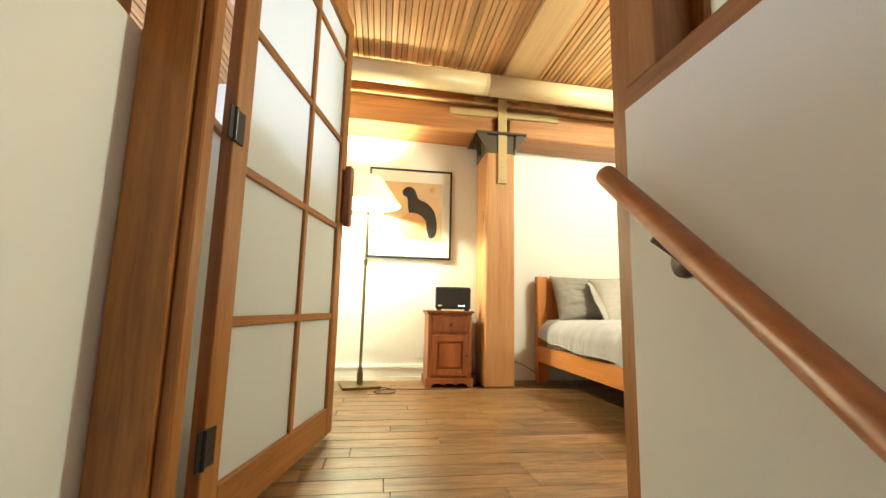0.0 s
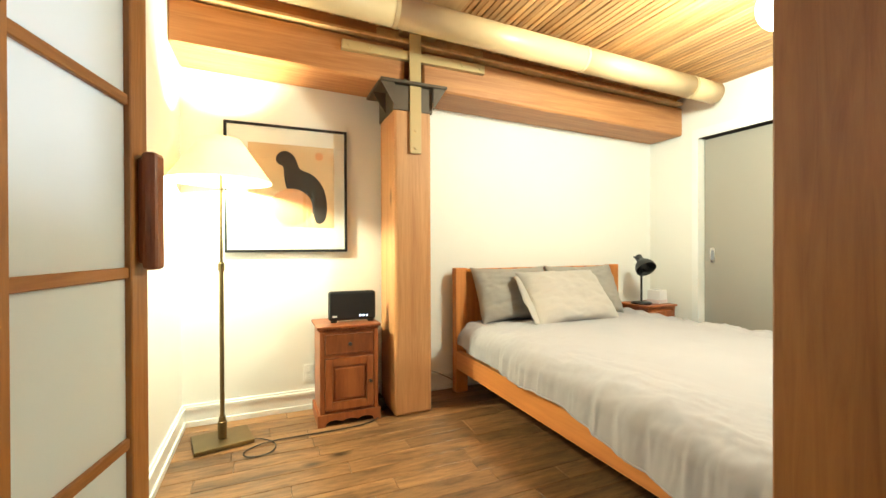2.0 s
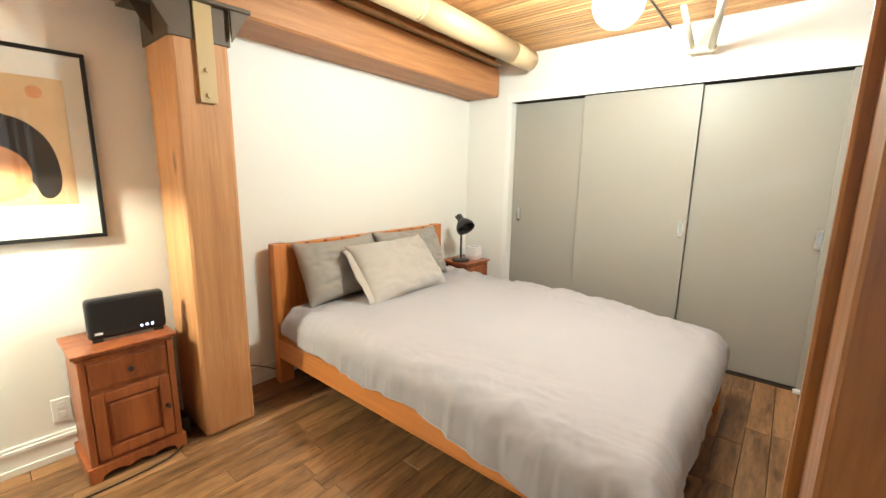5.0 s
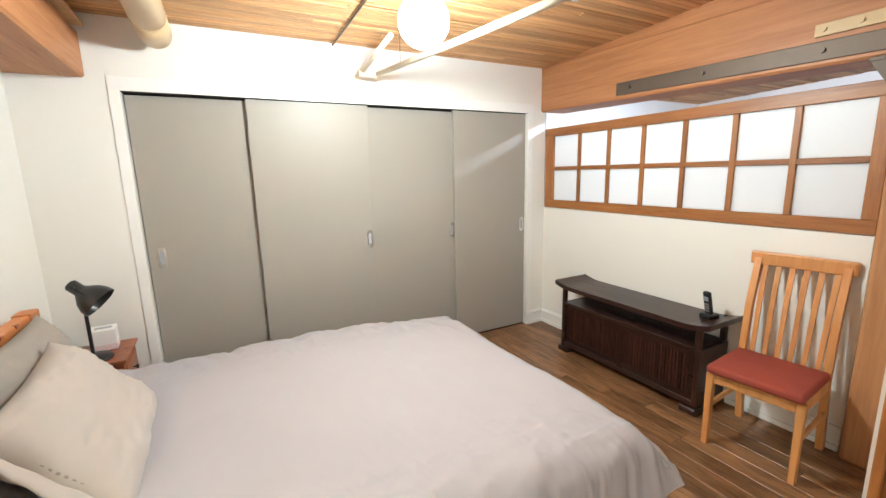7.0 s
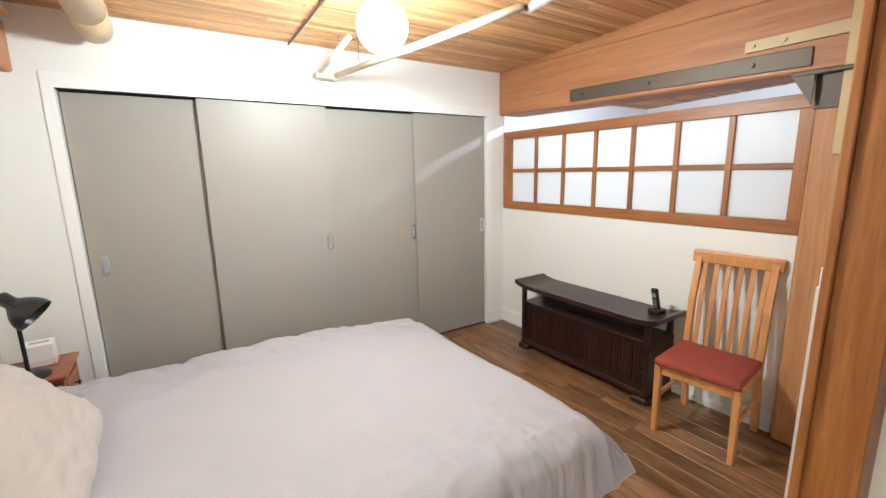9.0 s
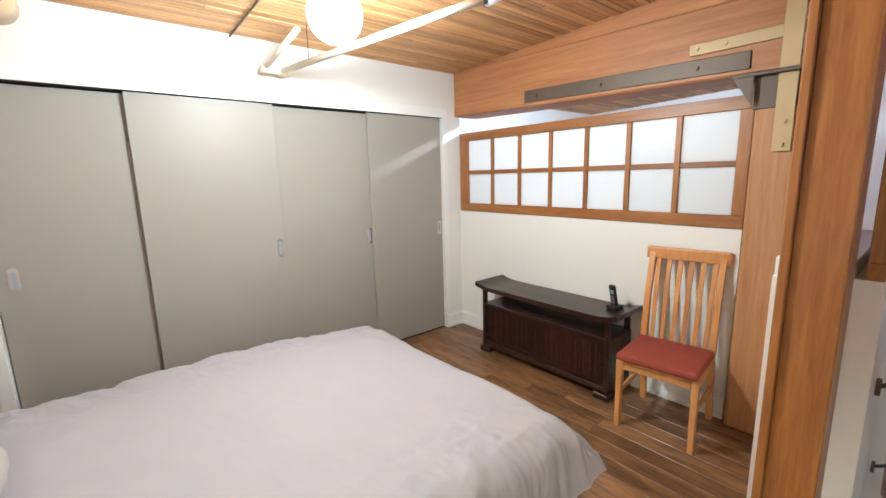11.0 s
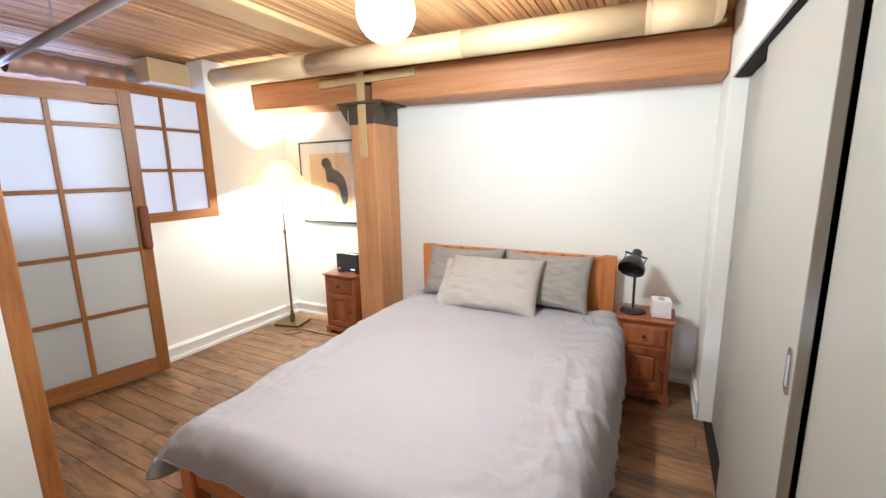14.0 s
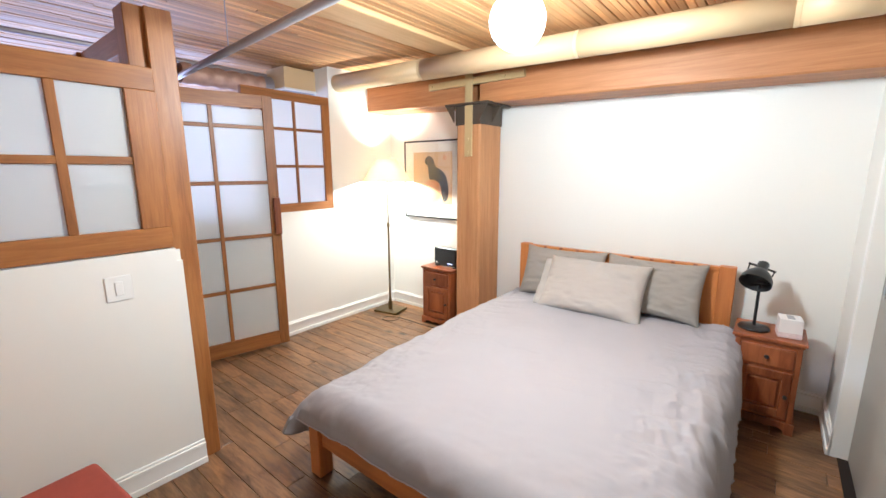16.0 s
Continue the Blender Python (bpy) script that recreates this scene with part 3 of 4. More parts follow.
for z0, z1 in zip(zs[1:6], zs[2:7]):
    for u0, u1 in ((ST, MULL), (MULL + 0.03, LEAF_W - ST)):
        part("pane", B(u0 - 0.004, -0.003, z0, u1 + 0.004, 0.003, z1 + 0.006, bevel=0), FROST, door)
for s in (-1, 1):
    bm = bmesh.new()
    box(bm, LEAF_W - 0.065, min(s * (T + 0.012), s * (T + 0.05)), 1.04, LEAF_W - 0.005, max(s * (T + 0.012), s * (T + 0.05)), 1.37, bevel=0.012, seg=2)
    box(bm, LEAF_W - 0.052, min(s * T, s * (T + 0.016)), 1.06, LEAF_W - 0.018, max(s * T, s * (T + 0.016)), 1.35, bevel=0.003)
    part("handle", bm, ROSE, door, "dark reddish wooden pull handle")
for z in (0.25, 1.14, 2.0):
    bm = rod(bmesh.new(), (-0.006, -T - 0.004, z - 0.05), (-0.006, -T - 0.004, z + 0.05), 0.009)
    box(bm, -0.035, -T - 0.006, z - 0.05, 0.045, -T - 0.0015, z + 0.05, bevel=0.002)
    part("hinge", bm, BLACKM, door, "black steel hinge")

sw = thing("light_switch", pose(1.255, -3.045, 1.08), "white plastic light switch on the half wall", "light switch")
part("plate", B(0, -0.052, -0.06, 0.006, 0.052, 0.06, bevel=0.004, seg=2), PLATE, sw)
part("rocker", B(0.006, -0.017, -0.034, 0.011, 0.017, 0.034), PLATE, sw)

# ---- services under the ceiling ----
duct = thing("round_duct", pose(0, -0.735, 2.495, 0, 1.5, 0), "round tan painted ventilation duct under the ceiling", "duct")
for a, b in zip((-0.02, 1.15, 2.5, 3.6), (1.15, 2.5, 3.6, 3.90)):
    part("pipe", rod(bmesh.new(), (a, 0, 0), (b, 0, 0), 0.085, seg=40), DUCTM, duct)
bm = lathe([(0.0, 0.05), (0.03, 0.047), (0.06, 0.035), (0.08, 0.012), (0.085, 0.0)], 40)
part("end_cap", bm, DUCTM, duct, smooth=True, m=pose(3.90, 0, 0, 0, 90, 0))
for x in (1.15, 2.5, 3.6):
    part("seam_band", rod(bmesh.new(), (x - 0.012, 0, 0), (x + 0.012, 0, 0), 0.0875, seg=40), DUCTM, duct)
part("hanger_wire", rod(bmesh.new(), (3.7, 0, 0.08), (3.7, 0, 0.115), 0.002, seg=6), STEEL, duct)
for p in duct.children:
    if p.name.startswith("pipe"):
        for f in p.data.polygons:
            f.use_smooth = len(f.vertices) == 4

pipe = thing("steel_pipe", pose(0, -2.22, 2.30), "grey steel pipe hung under the wooden ceiling", "pipe")
part("tube", rod(bmesh.new(), (-2.4, 0.24, 0.06), (2.3, -0.21, 0.0), 0.022, seg=20), PIPE, pipe, smooth=True)
part("hanger", rod(bmesh.new(), (1.0, -0.085, 0.02), (1.0, -0.085, 0.303), 0.004, seg=8), PIPE, pipe)
spr = thing("cream_pipe", pose(0.1, -2.085, 2.28), "cream painted pipe with an elbow ending at the closet wall", "pipe")
part("tube", rod(bmesh.new(), (2.2, -0.31, 0.02), (3.82, 0, 0.0), 0.021, seg=20), PALEPIPE, spr, smooth=True)
part("branch", rod(bmesh.new(), (3.3, 0.08, 0.12), (3.83, 0.11, 0.01), 0.017, seg=20), PALEPIPE, spr, smooth=True)
bm = bmesh.new()
rod(bm, (3.82, -0.03, 0.0), (3.82, 0.14, 0.0), 0.024, seg=20)
rod(bm, (3.80, -0.005, 0.0), (3.855, -0.005, 0.0), 0.03, seg=20)
rod(bm, (3.80, 0.11, 0.005), (3.855, 0.11, 0.005), 0.026, seg=20)
part("elbow", bm, PALEPIPE, spr)
part("hanger", rod(bmesh.new(), (3.5, -0.06, 0.02), (3.5, -0.06, 0.232), 0.003, seg=8), STEEL, spr)

vent = thing("vent_box", pose(-0.35, -0.95, 2.40), "tan wooden vent box with a white grille underneath", "vent")
part("box", B(-0.20, -0.26, 0.02, 0.12, 0.20, 0.215), DUCTM, vent)
gr = part("grille", B(-0.21, -0.27, 0.0, 0.13, 0.21, 0.02), TRIM, vent, "white slatted grille")
for i in range(5):
    part("slat", B(-0.19 + 0.06 * i, -0.25, -0.006, -0.16 + 0.06 * i, 0.19, 0.0, bevel=0.001), PANELG, gr)
fl = thing("foil_duct", pose(-0.5, -1.8, 2.42), "crinkled copper-toned foil duct under the ceiling", "duct")
prof = []
for i in range(40):
    prof.append((0.085 + (0.0025 if i % 2 else -0.002) + 0.006 * math.sin(i * 0.9), i * 0.02))
part("hose", lathe(prof, 24), FOIL, fl, smooth=True, m=pose(0, 0.55, 0.03, 90, 0, 0))
part("collar", rod(bmesh.new(), (0, 0.5, 0.03), (0, 0.62, 0.03), 0.095, seg=24), PIPE, fl)
structure("lamp_conduit", rod(bmesh.new(), (2.70, -1.80, ceil_at(2.70) - 0.012), (4.03, -1.80, ceil_at(4.03) - 0.012), 0.007, seg=10), STEEL, "thin dark conduit along the ceiling")
structure("conduit", rod(bmesh.new(), (-0.55, -3.4, 2.56), (-0.55, -0.4, 2.56), 0.018), PIPE, "grey conduit under the ceiling")

globe = thing("ceiling_lamp", pose(*GLOBE), "lit round opal glass ceiling lamp", "ceiling lamp")
bm = bmesh.new()
bmesh.ops.create_uvsphere(bm, u_segments=32, v_segments=20, radius=0.118)
part("globe", bm, GLASSGLOW, globe, "glowing opal glass globe", True).visible_shadow = False
part("neck", rod(bmesh.new(), (0, 0, 0.095), (0, 0, 0.15), 0.05, seg=24), CHROME, globe, smooth=False)
part("rose", rod(bmesh.new(), (0, 0, 0.15), (0, 0, ceil_at(GLOBE.x) - GLOBE.z + 0.003), 0.065, seg=32), TRIM, globe)

# ---- bed ----
BX0, BX1, BFOOT = 1.805, 3.464, -2.42
bed = thing("bed", pose(0, 0, 0), "orange-stained pine bed frame with a plank headboard", "bed")
for x in (BX0, BX1 - 0.10):
    part("headboard_post", B(x, -0.135, 0, x + 0.10, -0.065, 0.957, bevel=0.004), PINEZ, bed)
hw = (BX1 - BX0 - 0.20) / 10
for i in range(10):
    part("headboard_plank", B(BX0 + 0.10 + hw * i + 0.001, -0.118, 0.30, BX0 + 0.10 + hw * (i + 1) - 0.001, -0.085, 0.925, bevel=0.002), PINEZ, bed)
for i in range(1, 10):
    x = BX0 + 0.10 + hw * i
    part("plank_tenon", B(x - 0.013, -0.134, 0.936, x + 0.013, -0.118, 0.9515, bevel=0.001), ROSE, bed)
part("headboard_cap", B(BX0 + 0.10, -0.130, 0.918, BX1 - 0.10, -0.072, 0.95, bevel=0.004), PINEX, bed)
for x in (BX0, BX1 - 0.045):
    part("side_rail", B(x, BFOOT + 0.05, 0.185, x + 0.045, -0.135, 0.325, bevel=0.004), PINEY, bed)
for x in (BX0, BX1 - 0.085):
    part("foot_leg", B(x, BFOOT - 0.03, 0, x + 0.085, BFOOT + 0.055, 0.325, bevel=0.005), PINEZ, bed)
part("foot_rail", B(BX0 + 0.085, BFOOT - 0.01, 0.185, BX1 - 0.085, BFOOT + 0.035, 0.32, bevel=0.004), PINEX, bed)
part("mattress", B(BX0 + 0.07, BFOOT + 0.13, 0.28, BX1 - 0.07, -0.14, 0.435, bevel=0.04, seg=3), MATT, bed)


def duvet_mesh():
    """A thick duvet: flat on top, rolling over the sides, with creases and a puckered hem."""
    nx, ny = 220, 250
    cx, top, r = (BX0 + BX1) / 2 + 0.035, 0.555, 0.12
    ax = (BX1 - BX0) / 2 - 0.055
    y_head, y_foot = -0.17, BFOOT - 0.03

    def roll(s, half):
        a = abs(s)
        sg = 1 if s >= 0 else -1
        if a <= half:
            return s, 0.0
        q = (a - half) / r
        if q < math.pi / 2:
            return sg * (half + r * math.sin(q)), r * (1 - math.cos(q))
        d = a - half - r * math.pi / 2
        return sg * (half + r + 0.10 * d), r + d
    verts, faces = [], []
    arc = r * math.pi / 2
    for j in range(ny + 1):
        v = j / ny
        for i in range(nx + 1):
            u = i / nx
            west, east = 0.02 + 0.15 * v + 0.020 * math.sin(v * 9.0) + 0.010 * math.sin(v * 23.0), 0.24 + 0.02 * math.sin(v * 15.0)
            s = -(ax + arc + west) + u * (2 * ax + 2 * arc + west + east)
            x, dx = roll(s, ax)
            half_y = (y_head - y_foot) / 2 - r * 0.9
            foot_hang = 0.03 + 0.02 * math.sin(u * 7.0)
            ty = (half_y + 0.02) - v * (2 * half_y + 0.02 + arc + foot_hang)
            y, dy = roll(ty, half_y)
            z = top - dx - dy * (1.0 if ty < 0 else 0.4)
            if dx > 0 and dy > 0:
                z = top - max(dx, dy) - 0.25 * min(dx, dy)
            px, py = cx + x, (y_head + y_foot) / 2 + y
            crown = 0.035 * (1 - (x / (ax + r)) ** 2) * (1 - max(0.0, abs(v - 0.5) * 2) ** 4)
            big = noise.noise(Vector((px * 1.6, py * 1.6, 3.0))) * 0.022
            mid = noise.noise(Vector((px * 4.5, py * 4.0, 8.0))) * 0.008
            edge = min(1.0, (dx + dy) / 0.10)
            near = min(1.0, max(0.0, (abs(s) - ax + 0.35) / 0.35))
            fold = noise.ridged_multi_fractal(Vector((px * 3.0 + py * 1.5, py * 6.5 - px * 3.0, 1.0)) + noise.noise_vector(Vector((px * 3, py * 3, 0))) * 0.35, 0.8, 2.2, 5, 1.0, 2.0)
            crease = (fold - 1.1) * (0.0016 + (0.008 if s < 0 else 0.013) * near + 0.008 * edge)
            puck = noise.noise(Vector((px * 9, py * 17, 4.0))) * 0.008 * edge
            warp = noise.noise_vector(Vector((px * 2.2, py * 2.2, 6.0))) * 0.22
            fine = noise.ridged_multi_fractal(Vector((px * 10.0 + py * 2.6, py * 1.7 - px * 0.5, 12.0)) + warp * 3, 0.9, 2.1, 3, 1.0, 2.0)
            patch = max(0.0, min(1.0, 0.5 + 1.6 * noise.noise(Vector((px * 1.3, py * 1.1, 21.0)))))
            crease += (fine - 1.0) * (0.0010 + 0.0105 * near * (0.35 + 0.65 * patch)) * (1 if s < 0 else 1.5)
            out = crease + puck
            sgn = 1 if s > 0 else -1
            z += crown * (1 - edge) + (big + mid) * (1 - 0.6 * edge) + crease * (1 - edge)
            if dx > dy:
                px += sgn * out * edge
            elif dy > 0:
                py += -out * edge
            # corner flap at the foot
            if v > 0.9 and u < 0.13:
                k = (v - 0.9) / 0.1 * (0.13 - u) / 0.13
                px -= 0.05 * k
                py -= 0.08 * k
                z += 0.10 * k
            # rounded corner on the other side
            if v > 0.75 and u > 0.75:
                k = (v - 0.75) / 0.25 * (u - 0.75) / 0.25
                px -= 0.07 * k
                py += 0.05 * k
                z -= 0.02 * k
            verts.append((px, py, z - 0.07 * v * v))
    for j in range(ny):
        for i in range(nx):
            a = j * (nx + 1) + i
            faces.append((a, a + nx + 1, a + nx + 2, a + 1))
    me = bpy.data.meshes.new("duvet")
    me.from_pydata(verts, [], faces)
    me.materials.append(SHEET)
    for p in me.polygons:
        p.use_smooth = True
    return me


duvet = tagged(new("duvet", duvet_mesh()), "rumpled grey-lilac cotton duvet spread over the bed", "duvet")
th = duvet.modifiers.new("thickness", "SOLIDIFY")
th.thickness, th.offset = 0.022, -1


def hem_mesh(me):
    """A thin sewn seam along the open edges of the cover."""
    src = bmesh.new()
    src.from_mesh(me)
    verts, faces = [], []
    for e in src.edges:
        if not e.is_boundary:
            continue
        a, b = e.verts[0].co, e.verts[1].co
        d = (b - a).normalized()
        side = d.cross(Vector((0, 0, 1))).normalized() * 0.0045
        up = side.cross(d).normalized() * 0.0045
        k = len(verts)
        for p in (a - d * 0.001, b + d * 0.001):
            verts += [p + side, p + up, p - side, p - up]
        faces += [(k + i, k + (i + 1) % 4, k + 4 + (i + 1) % 4, k + 4 + i) for i in range(4)]
        faces += [(k + 3, k + 2, k + 1, k), (k + 4, k + 5, k + 6, k + 7)]
    src.free()
    out = bpy.data.meshes.new("hem")
    out.from_pydata(verts, [], faces)
    out.materials.append(SHEET)
    return out


duvet_hem = new("hem", hem_mesh(duvet.data))
duvet_hem.parent = duvet


def pillow(name, m, w, h, t, material, label, seed):
    """A stuffed pillow lying in its own xy plane, with pulled-out corners, creases and a seam."""
    n = 44
    verts, faces = [], []
    for side in (1, -1):
        for j in range(n + 1):
            for i in range(n + 1):
                u, v = 2 * i / n - 1, 2 * j / n - 1
                k = (max(0, 1 - u ** 4) ** 0.62) * (max(0, 1 - v ** 4) ** 0.62)
                pinch = 1 - 0.07 * (1 - abs(u) ** 3) * abs(v) ** 6 - 0.0
                pu = u * (1 - 0.06 * (1 - v * v) * abs(u) ** 6) * w / 2
                pv = v * (1 - 0.08 * (1 - u * u) * abs(v) ** 6) * h / 2 * pinch
                lump = noise.noise(Vector((u * 2.2, v * 2.2, seed))) * 0.16 + noise.noise(Vector((u * 5 + v * 2, v * 6, seed + 5))) * 0.07
                edge = max(abs(u), abs(v))
                wr = noise.ridged_multi_fractal(Vector((u * 3 + v, v * 5 - u * 0.9, seed + side)), 0.9, 2.1, 4, 1.0, 2.0)
                z = side * t / 2 * k * (1 + lump) + side * (wr - 1.1) * 0.013 * k * (0.3 + edge)
                verts.append((pu, pv, z))
    c = (n + 1) ** 2
    for s in (0, 1):
        for j in range(n):
            for i in range(n):
                a = s * c + j * (n + 1) + i
                q = (a, a + 1, a + n + 2, a + n + 1)
                faces.append(q if s == 0 else q[::-1])
    me = bpy.data.meshes.new(name)
    me.from_pydata(verts, [], faces)
    me.materials.append(material)
    for p in me.polygons:
        p.use_smooth = True
    ob = new(name, me)
    ob.matrix_basis = m
    bmw = bmesh.new()
    bmw.from_mesh(me)
    bmesh.ops.remove_doubles(bmw, verts=bmw.verts, dist=0.0008)
    bmw.to_mesh(me)
    bmw.free()
    return tagged(ob, label, "pillow", "pillows on the bed")


pillow("pillow", pose(2.26, -0.25, 0.755, 66, 0, 2), 0.70, 0.46, 0.17, PILLOWG, "grey cotton pillow leaning on the headboard", 1.0)
pillow("pillow", pose(2.96, -0.25, 0.755, 66, 0, -2), 0.70, 0.46, 0.17, PILLOWG, "grey cotton pillow leaning on the headboard", 7.0)
front = pillow("pillow", pose(2.60, -0.47, 0.735, 50, 0, 2), 0.77, 0.50, 0.20, PILLOWL, "pale oatmeal linen pillow in front of the grey ones", 13.0)

# open hem of the front pillow's case, with its row of drawn threads
bm = bmesh.new()
grid = []
for j in range(25):
    f = j / 24
    wob = 0.005 * math.sin(f * 9) + 0.002 * math.sin(f * 23)
    grid.append([bm.verts.new((-0.350 - 0.022 * k, (f - 0.5) * 0.44 * (1 - 0.02 * k), wob * (k + 1) * 0.5 + 0.010 * math.sin(f * math.pi))) for k in range(4)])
for a, b in zip(grid, grid[1:]):
    for k in range(3):
        bm.faces.new((a[k], b[k], b[k + 1], a[k + 1]))
hem = part("hem", bm, PILLOWL, front, "loose linen hem", True)
sol = hem.modifiers.new("thickness", "SOLIDIFY")
sol.thickness = 0.006
for j in range(18):
    f = (j + 0.5) / 18
    part("stitch", B(-0.355, (f - 0.5) * 0.41 - 0.005, 0.010, -0.349, (f - 0.5) * 0.41 + 0.005, 0.020 + 0.008 * math.sin(f * math.pi), bevel=0), PILLOWG, hem)

# ---- bedside cabinets ----
def cabinet(m, w, d, h, label):
    """Front looks to -y; the origin is on the floor at the back's centre."""
    c = thing("bedside_cabinet", m, label, "bedside cabinet", "bedside cabinets")
    hw = w / 2
    part("body", B(-hw + 0.02, -d + 0.025, 0.05, hw - 0.02, 0, h - 0.035), ROSE, c)
    top = B(-hw, -d, h - 0.018, hw, 0.0, h, bevel=0.004, seg=2)
    box(top, -hw + 0.010, -d + 0.012, h - 0.036, hw - 0.010, 0, h - 0.018, bevel=0.006)
    part("top", top, ROSE, c, "moulded reddish top")
    for s in (-1, 1):
        part("corner_post", B(s * (hw - 0.032) - 0.014, -d + 0.014, 0.05, s * (hw - 0.032) + 0.014, -d + 0.04, h - 0.036), ROSE, c)
    bm = bmesh.new()
    outline = [(-hw + 0.005, 0.075), (hw - 0.005, 0.075), (hw - 0.005, 0.0), (hw - 0.05, 0.0)]
    for k in range(13):
        f = k / 12
        outline.append((hw - 0.055 - f * (w - 0.11), 0.022 + 0.014 * abs(math.sin(f * math.pi * 3)) ** 0.7))
    outline += [(-hw + 0.05, 0.0), (-hw + 0.005, 0.0)]
    fa = bm.faces.new([bm.verts.new((x, -d + 0.004, z)) for x, z in outline])
    ex = bmesh.ops.extrude_face_region(bm, geom=[fa])["geom"]
    bmesh.ops.translate(bm, vec=(0, 0.02, 0), verts=[e for e in ex if isinstance(e, bmesh.types.BMVert)])
    for s in (-1, 1):
        box(bm, s * (hw - 0.012) - 0.008, -d + 0.022, 0, s * (hw - 0.012) + 0.008, 0, 0.07)
    part("plinth", bm, ROSE, c, "scalloped reddish plinth")
    z1 = h - 0.055
    dr = part("drawer", B(-hw + 0.05, -d + 0.008, z1 - 0.125, hw - 0.05, -d + 0.03, z1, bevel=0.006, seg=2), ROSE, c)
    bm = rod(bmesh.new(), (0, -d + 0.009, z1 - 0.06), (0, -d - 0.008, z1 - 0.06), 0.005)
    rod(bm, (0, -d - 0.006, z1 - 0.06), (0, -d - 0.018, z1 - 0.06), 0.012)
    part("knob", bm, DKMETAL, dr, "small dark metal knob")
    zd0, zd1 = 0.095, z1 - 0.15
    door_c = part("door", boxes((-hw + 0.05, -d + 0.008, zd0, -hw + 0.095, -d + 0.03, zd1), (hw - 0.095, -d + 0.008, zd0, hw - 0.05, -d + 0.03, zd1),
                                (-hw + 0.095, -d + 0.008, zd0, hw - 0.095, -d + 0.03, zd0 + 0.05), (-hw + 0.095, -d + 0.008, zd1 - 0.05, hw - 0.095, -d + 0.03, zd1), bevel=0.003), ROSE, c)
    part("raised_panel", B(-hw + 0.105, -d + 0.012, zd0 + 0.06, hw - 0.105, -d + 0.03, zd1 - 0.06, bevel=0.010), ROSE, door_c)
    bm = rod(bmesh.new(), (hw - 0.07, -d + 0.009, (zd0 + zd1) / 2), (hw - 0.07, -d - 0.014, (zd0 + zd1) / 2), 0.010)
    part("knob", bm, DKMETAL, door_c, "small dark metal knob")
    return c


cabinet(pose(0.955, -0.03, 0), 0.405, 0.335, 0.625, "reddish carved wooden bedside cabinet beside the column")
cabinet(pose(3.685, -0.09, 0), 0.37, 0.335, 0.60, "reddish carved wooden bedside cabinet beside the bed")

router = thing("black_modem", pose(0.995, -0.225, 0.625, 0, 0, -4), "black plastic modem with blue lights on the cabinet", "modem")
part("body", B(-0.155, -0.03, 0.012, 0.155, 0.03, 0.205, bevel=0.018, seg=3), BLACK, router)
for x in (-0.12, 0.12):
    part("foot", B(x - 0.02, -0.03, 0, x + 0.02, 0.03, 0.014), BLACK, router)
for i in range(3):
    part("led", rod(bmesh.new(), (0.05 + 0.022 * i, -0.0295, 0.043), (0.05 + 0.022 * i, -0.0315, 0.043), 0.006, seg=12), LED, router, "small blue-white light")
part("badge", B(-0.13, -0.0315, 0.036, -0.10, -0.0295, 0.047, bevel=0), PLATE, router, "small white badge")

# ---- floor lamp, picture, outlet, cables ----
fl = thing("floor_lamp", pose(FLOOR_LAMP.x, FLOOR_LAMP.y, 0), "brass floor lamp with a lit cream shade", "floor lamp")
part("base", B(-0.15, -0.12, 0.004, 0.15, 0.12, 0.026, bevel=0.003), BRASS, fl, m=pose(0, 0, 0, 0, 0, 12))
part("pedestal", lathe([(0.024, 0.026), (0.024, 0.12), (0.018, 0.125), (0.018, 0.15)], 24, True), BRASS, fl)
part("lower_pole", rod(bmesh.new(), (0, 0, 0.15), (0, 0, 1.0), 0.012, seg=20), BRASS, fl, smooth=False)
part("collar", lathe([(0.012, 0.985), (0.018, 0.99), (0.018, 1.03), (0.012, 1.04)], 20, True), BRASS, fl)
part("upper_pole", rod(bmesh.new(), (0, 0, 1.03), (0, 0, 1.54), 0.009, seg=20), BRASS, fl)
part("shade", lathe([(0.275, 1.50), (0.22, 1.58), (0.15, 1.68), (0.105, 1.745), (0.103, 1.745), (0.147, 1.68), (0.217, 1.58), (0.272, 1.50)], 48), SHADE, fl, "pleated cream fabric shade", True)
bm = bmesh.new()
bmesh.ops.create_uvsphere(bm, u_segments=16, v_segments=10, radius=0.03, matrix=Matrix.Translation((0, 0, 1.60)))
part("bulb", bm, glow("lit_bulb", (1.0, 0.86, 0.62), 30.0), fl, "lit bulb", True).visible_shadow = False

pic = thing("framed_print", pose(0.61, 0, 1.517), "framed print of dark and orange shapes in a black frame", "picture")
pw, ph = 0.39, 0.426
part("backing", B(-pw, -0.022, -ph, pw, -0.003, ph, bevel=0), PAPER, pic, "off-white mat board")
for b in ((-pw, -0.03, ph - 0.018, pw, -0.002, ph), (-pw, -0.03, -ph, pw, -0.002, -ph + 0.018), (-pw, -0.03, -ph + 0.018, -pw + 0.018, -0.002, ph - 0.018), (pw - 0.018, -0.03, -ph + 0.018, pw, -0.002, ph - 0.018)):
    part("frame_bar", B(*b, bevel=0.002), BLACKM, pic, "thin black frame bar")
part("print", B(-0.25, -0.0235, -0.26, 0.30, -0.022, 0.30, bevel=0), PRINT, pic, "tan paper print")


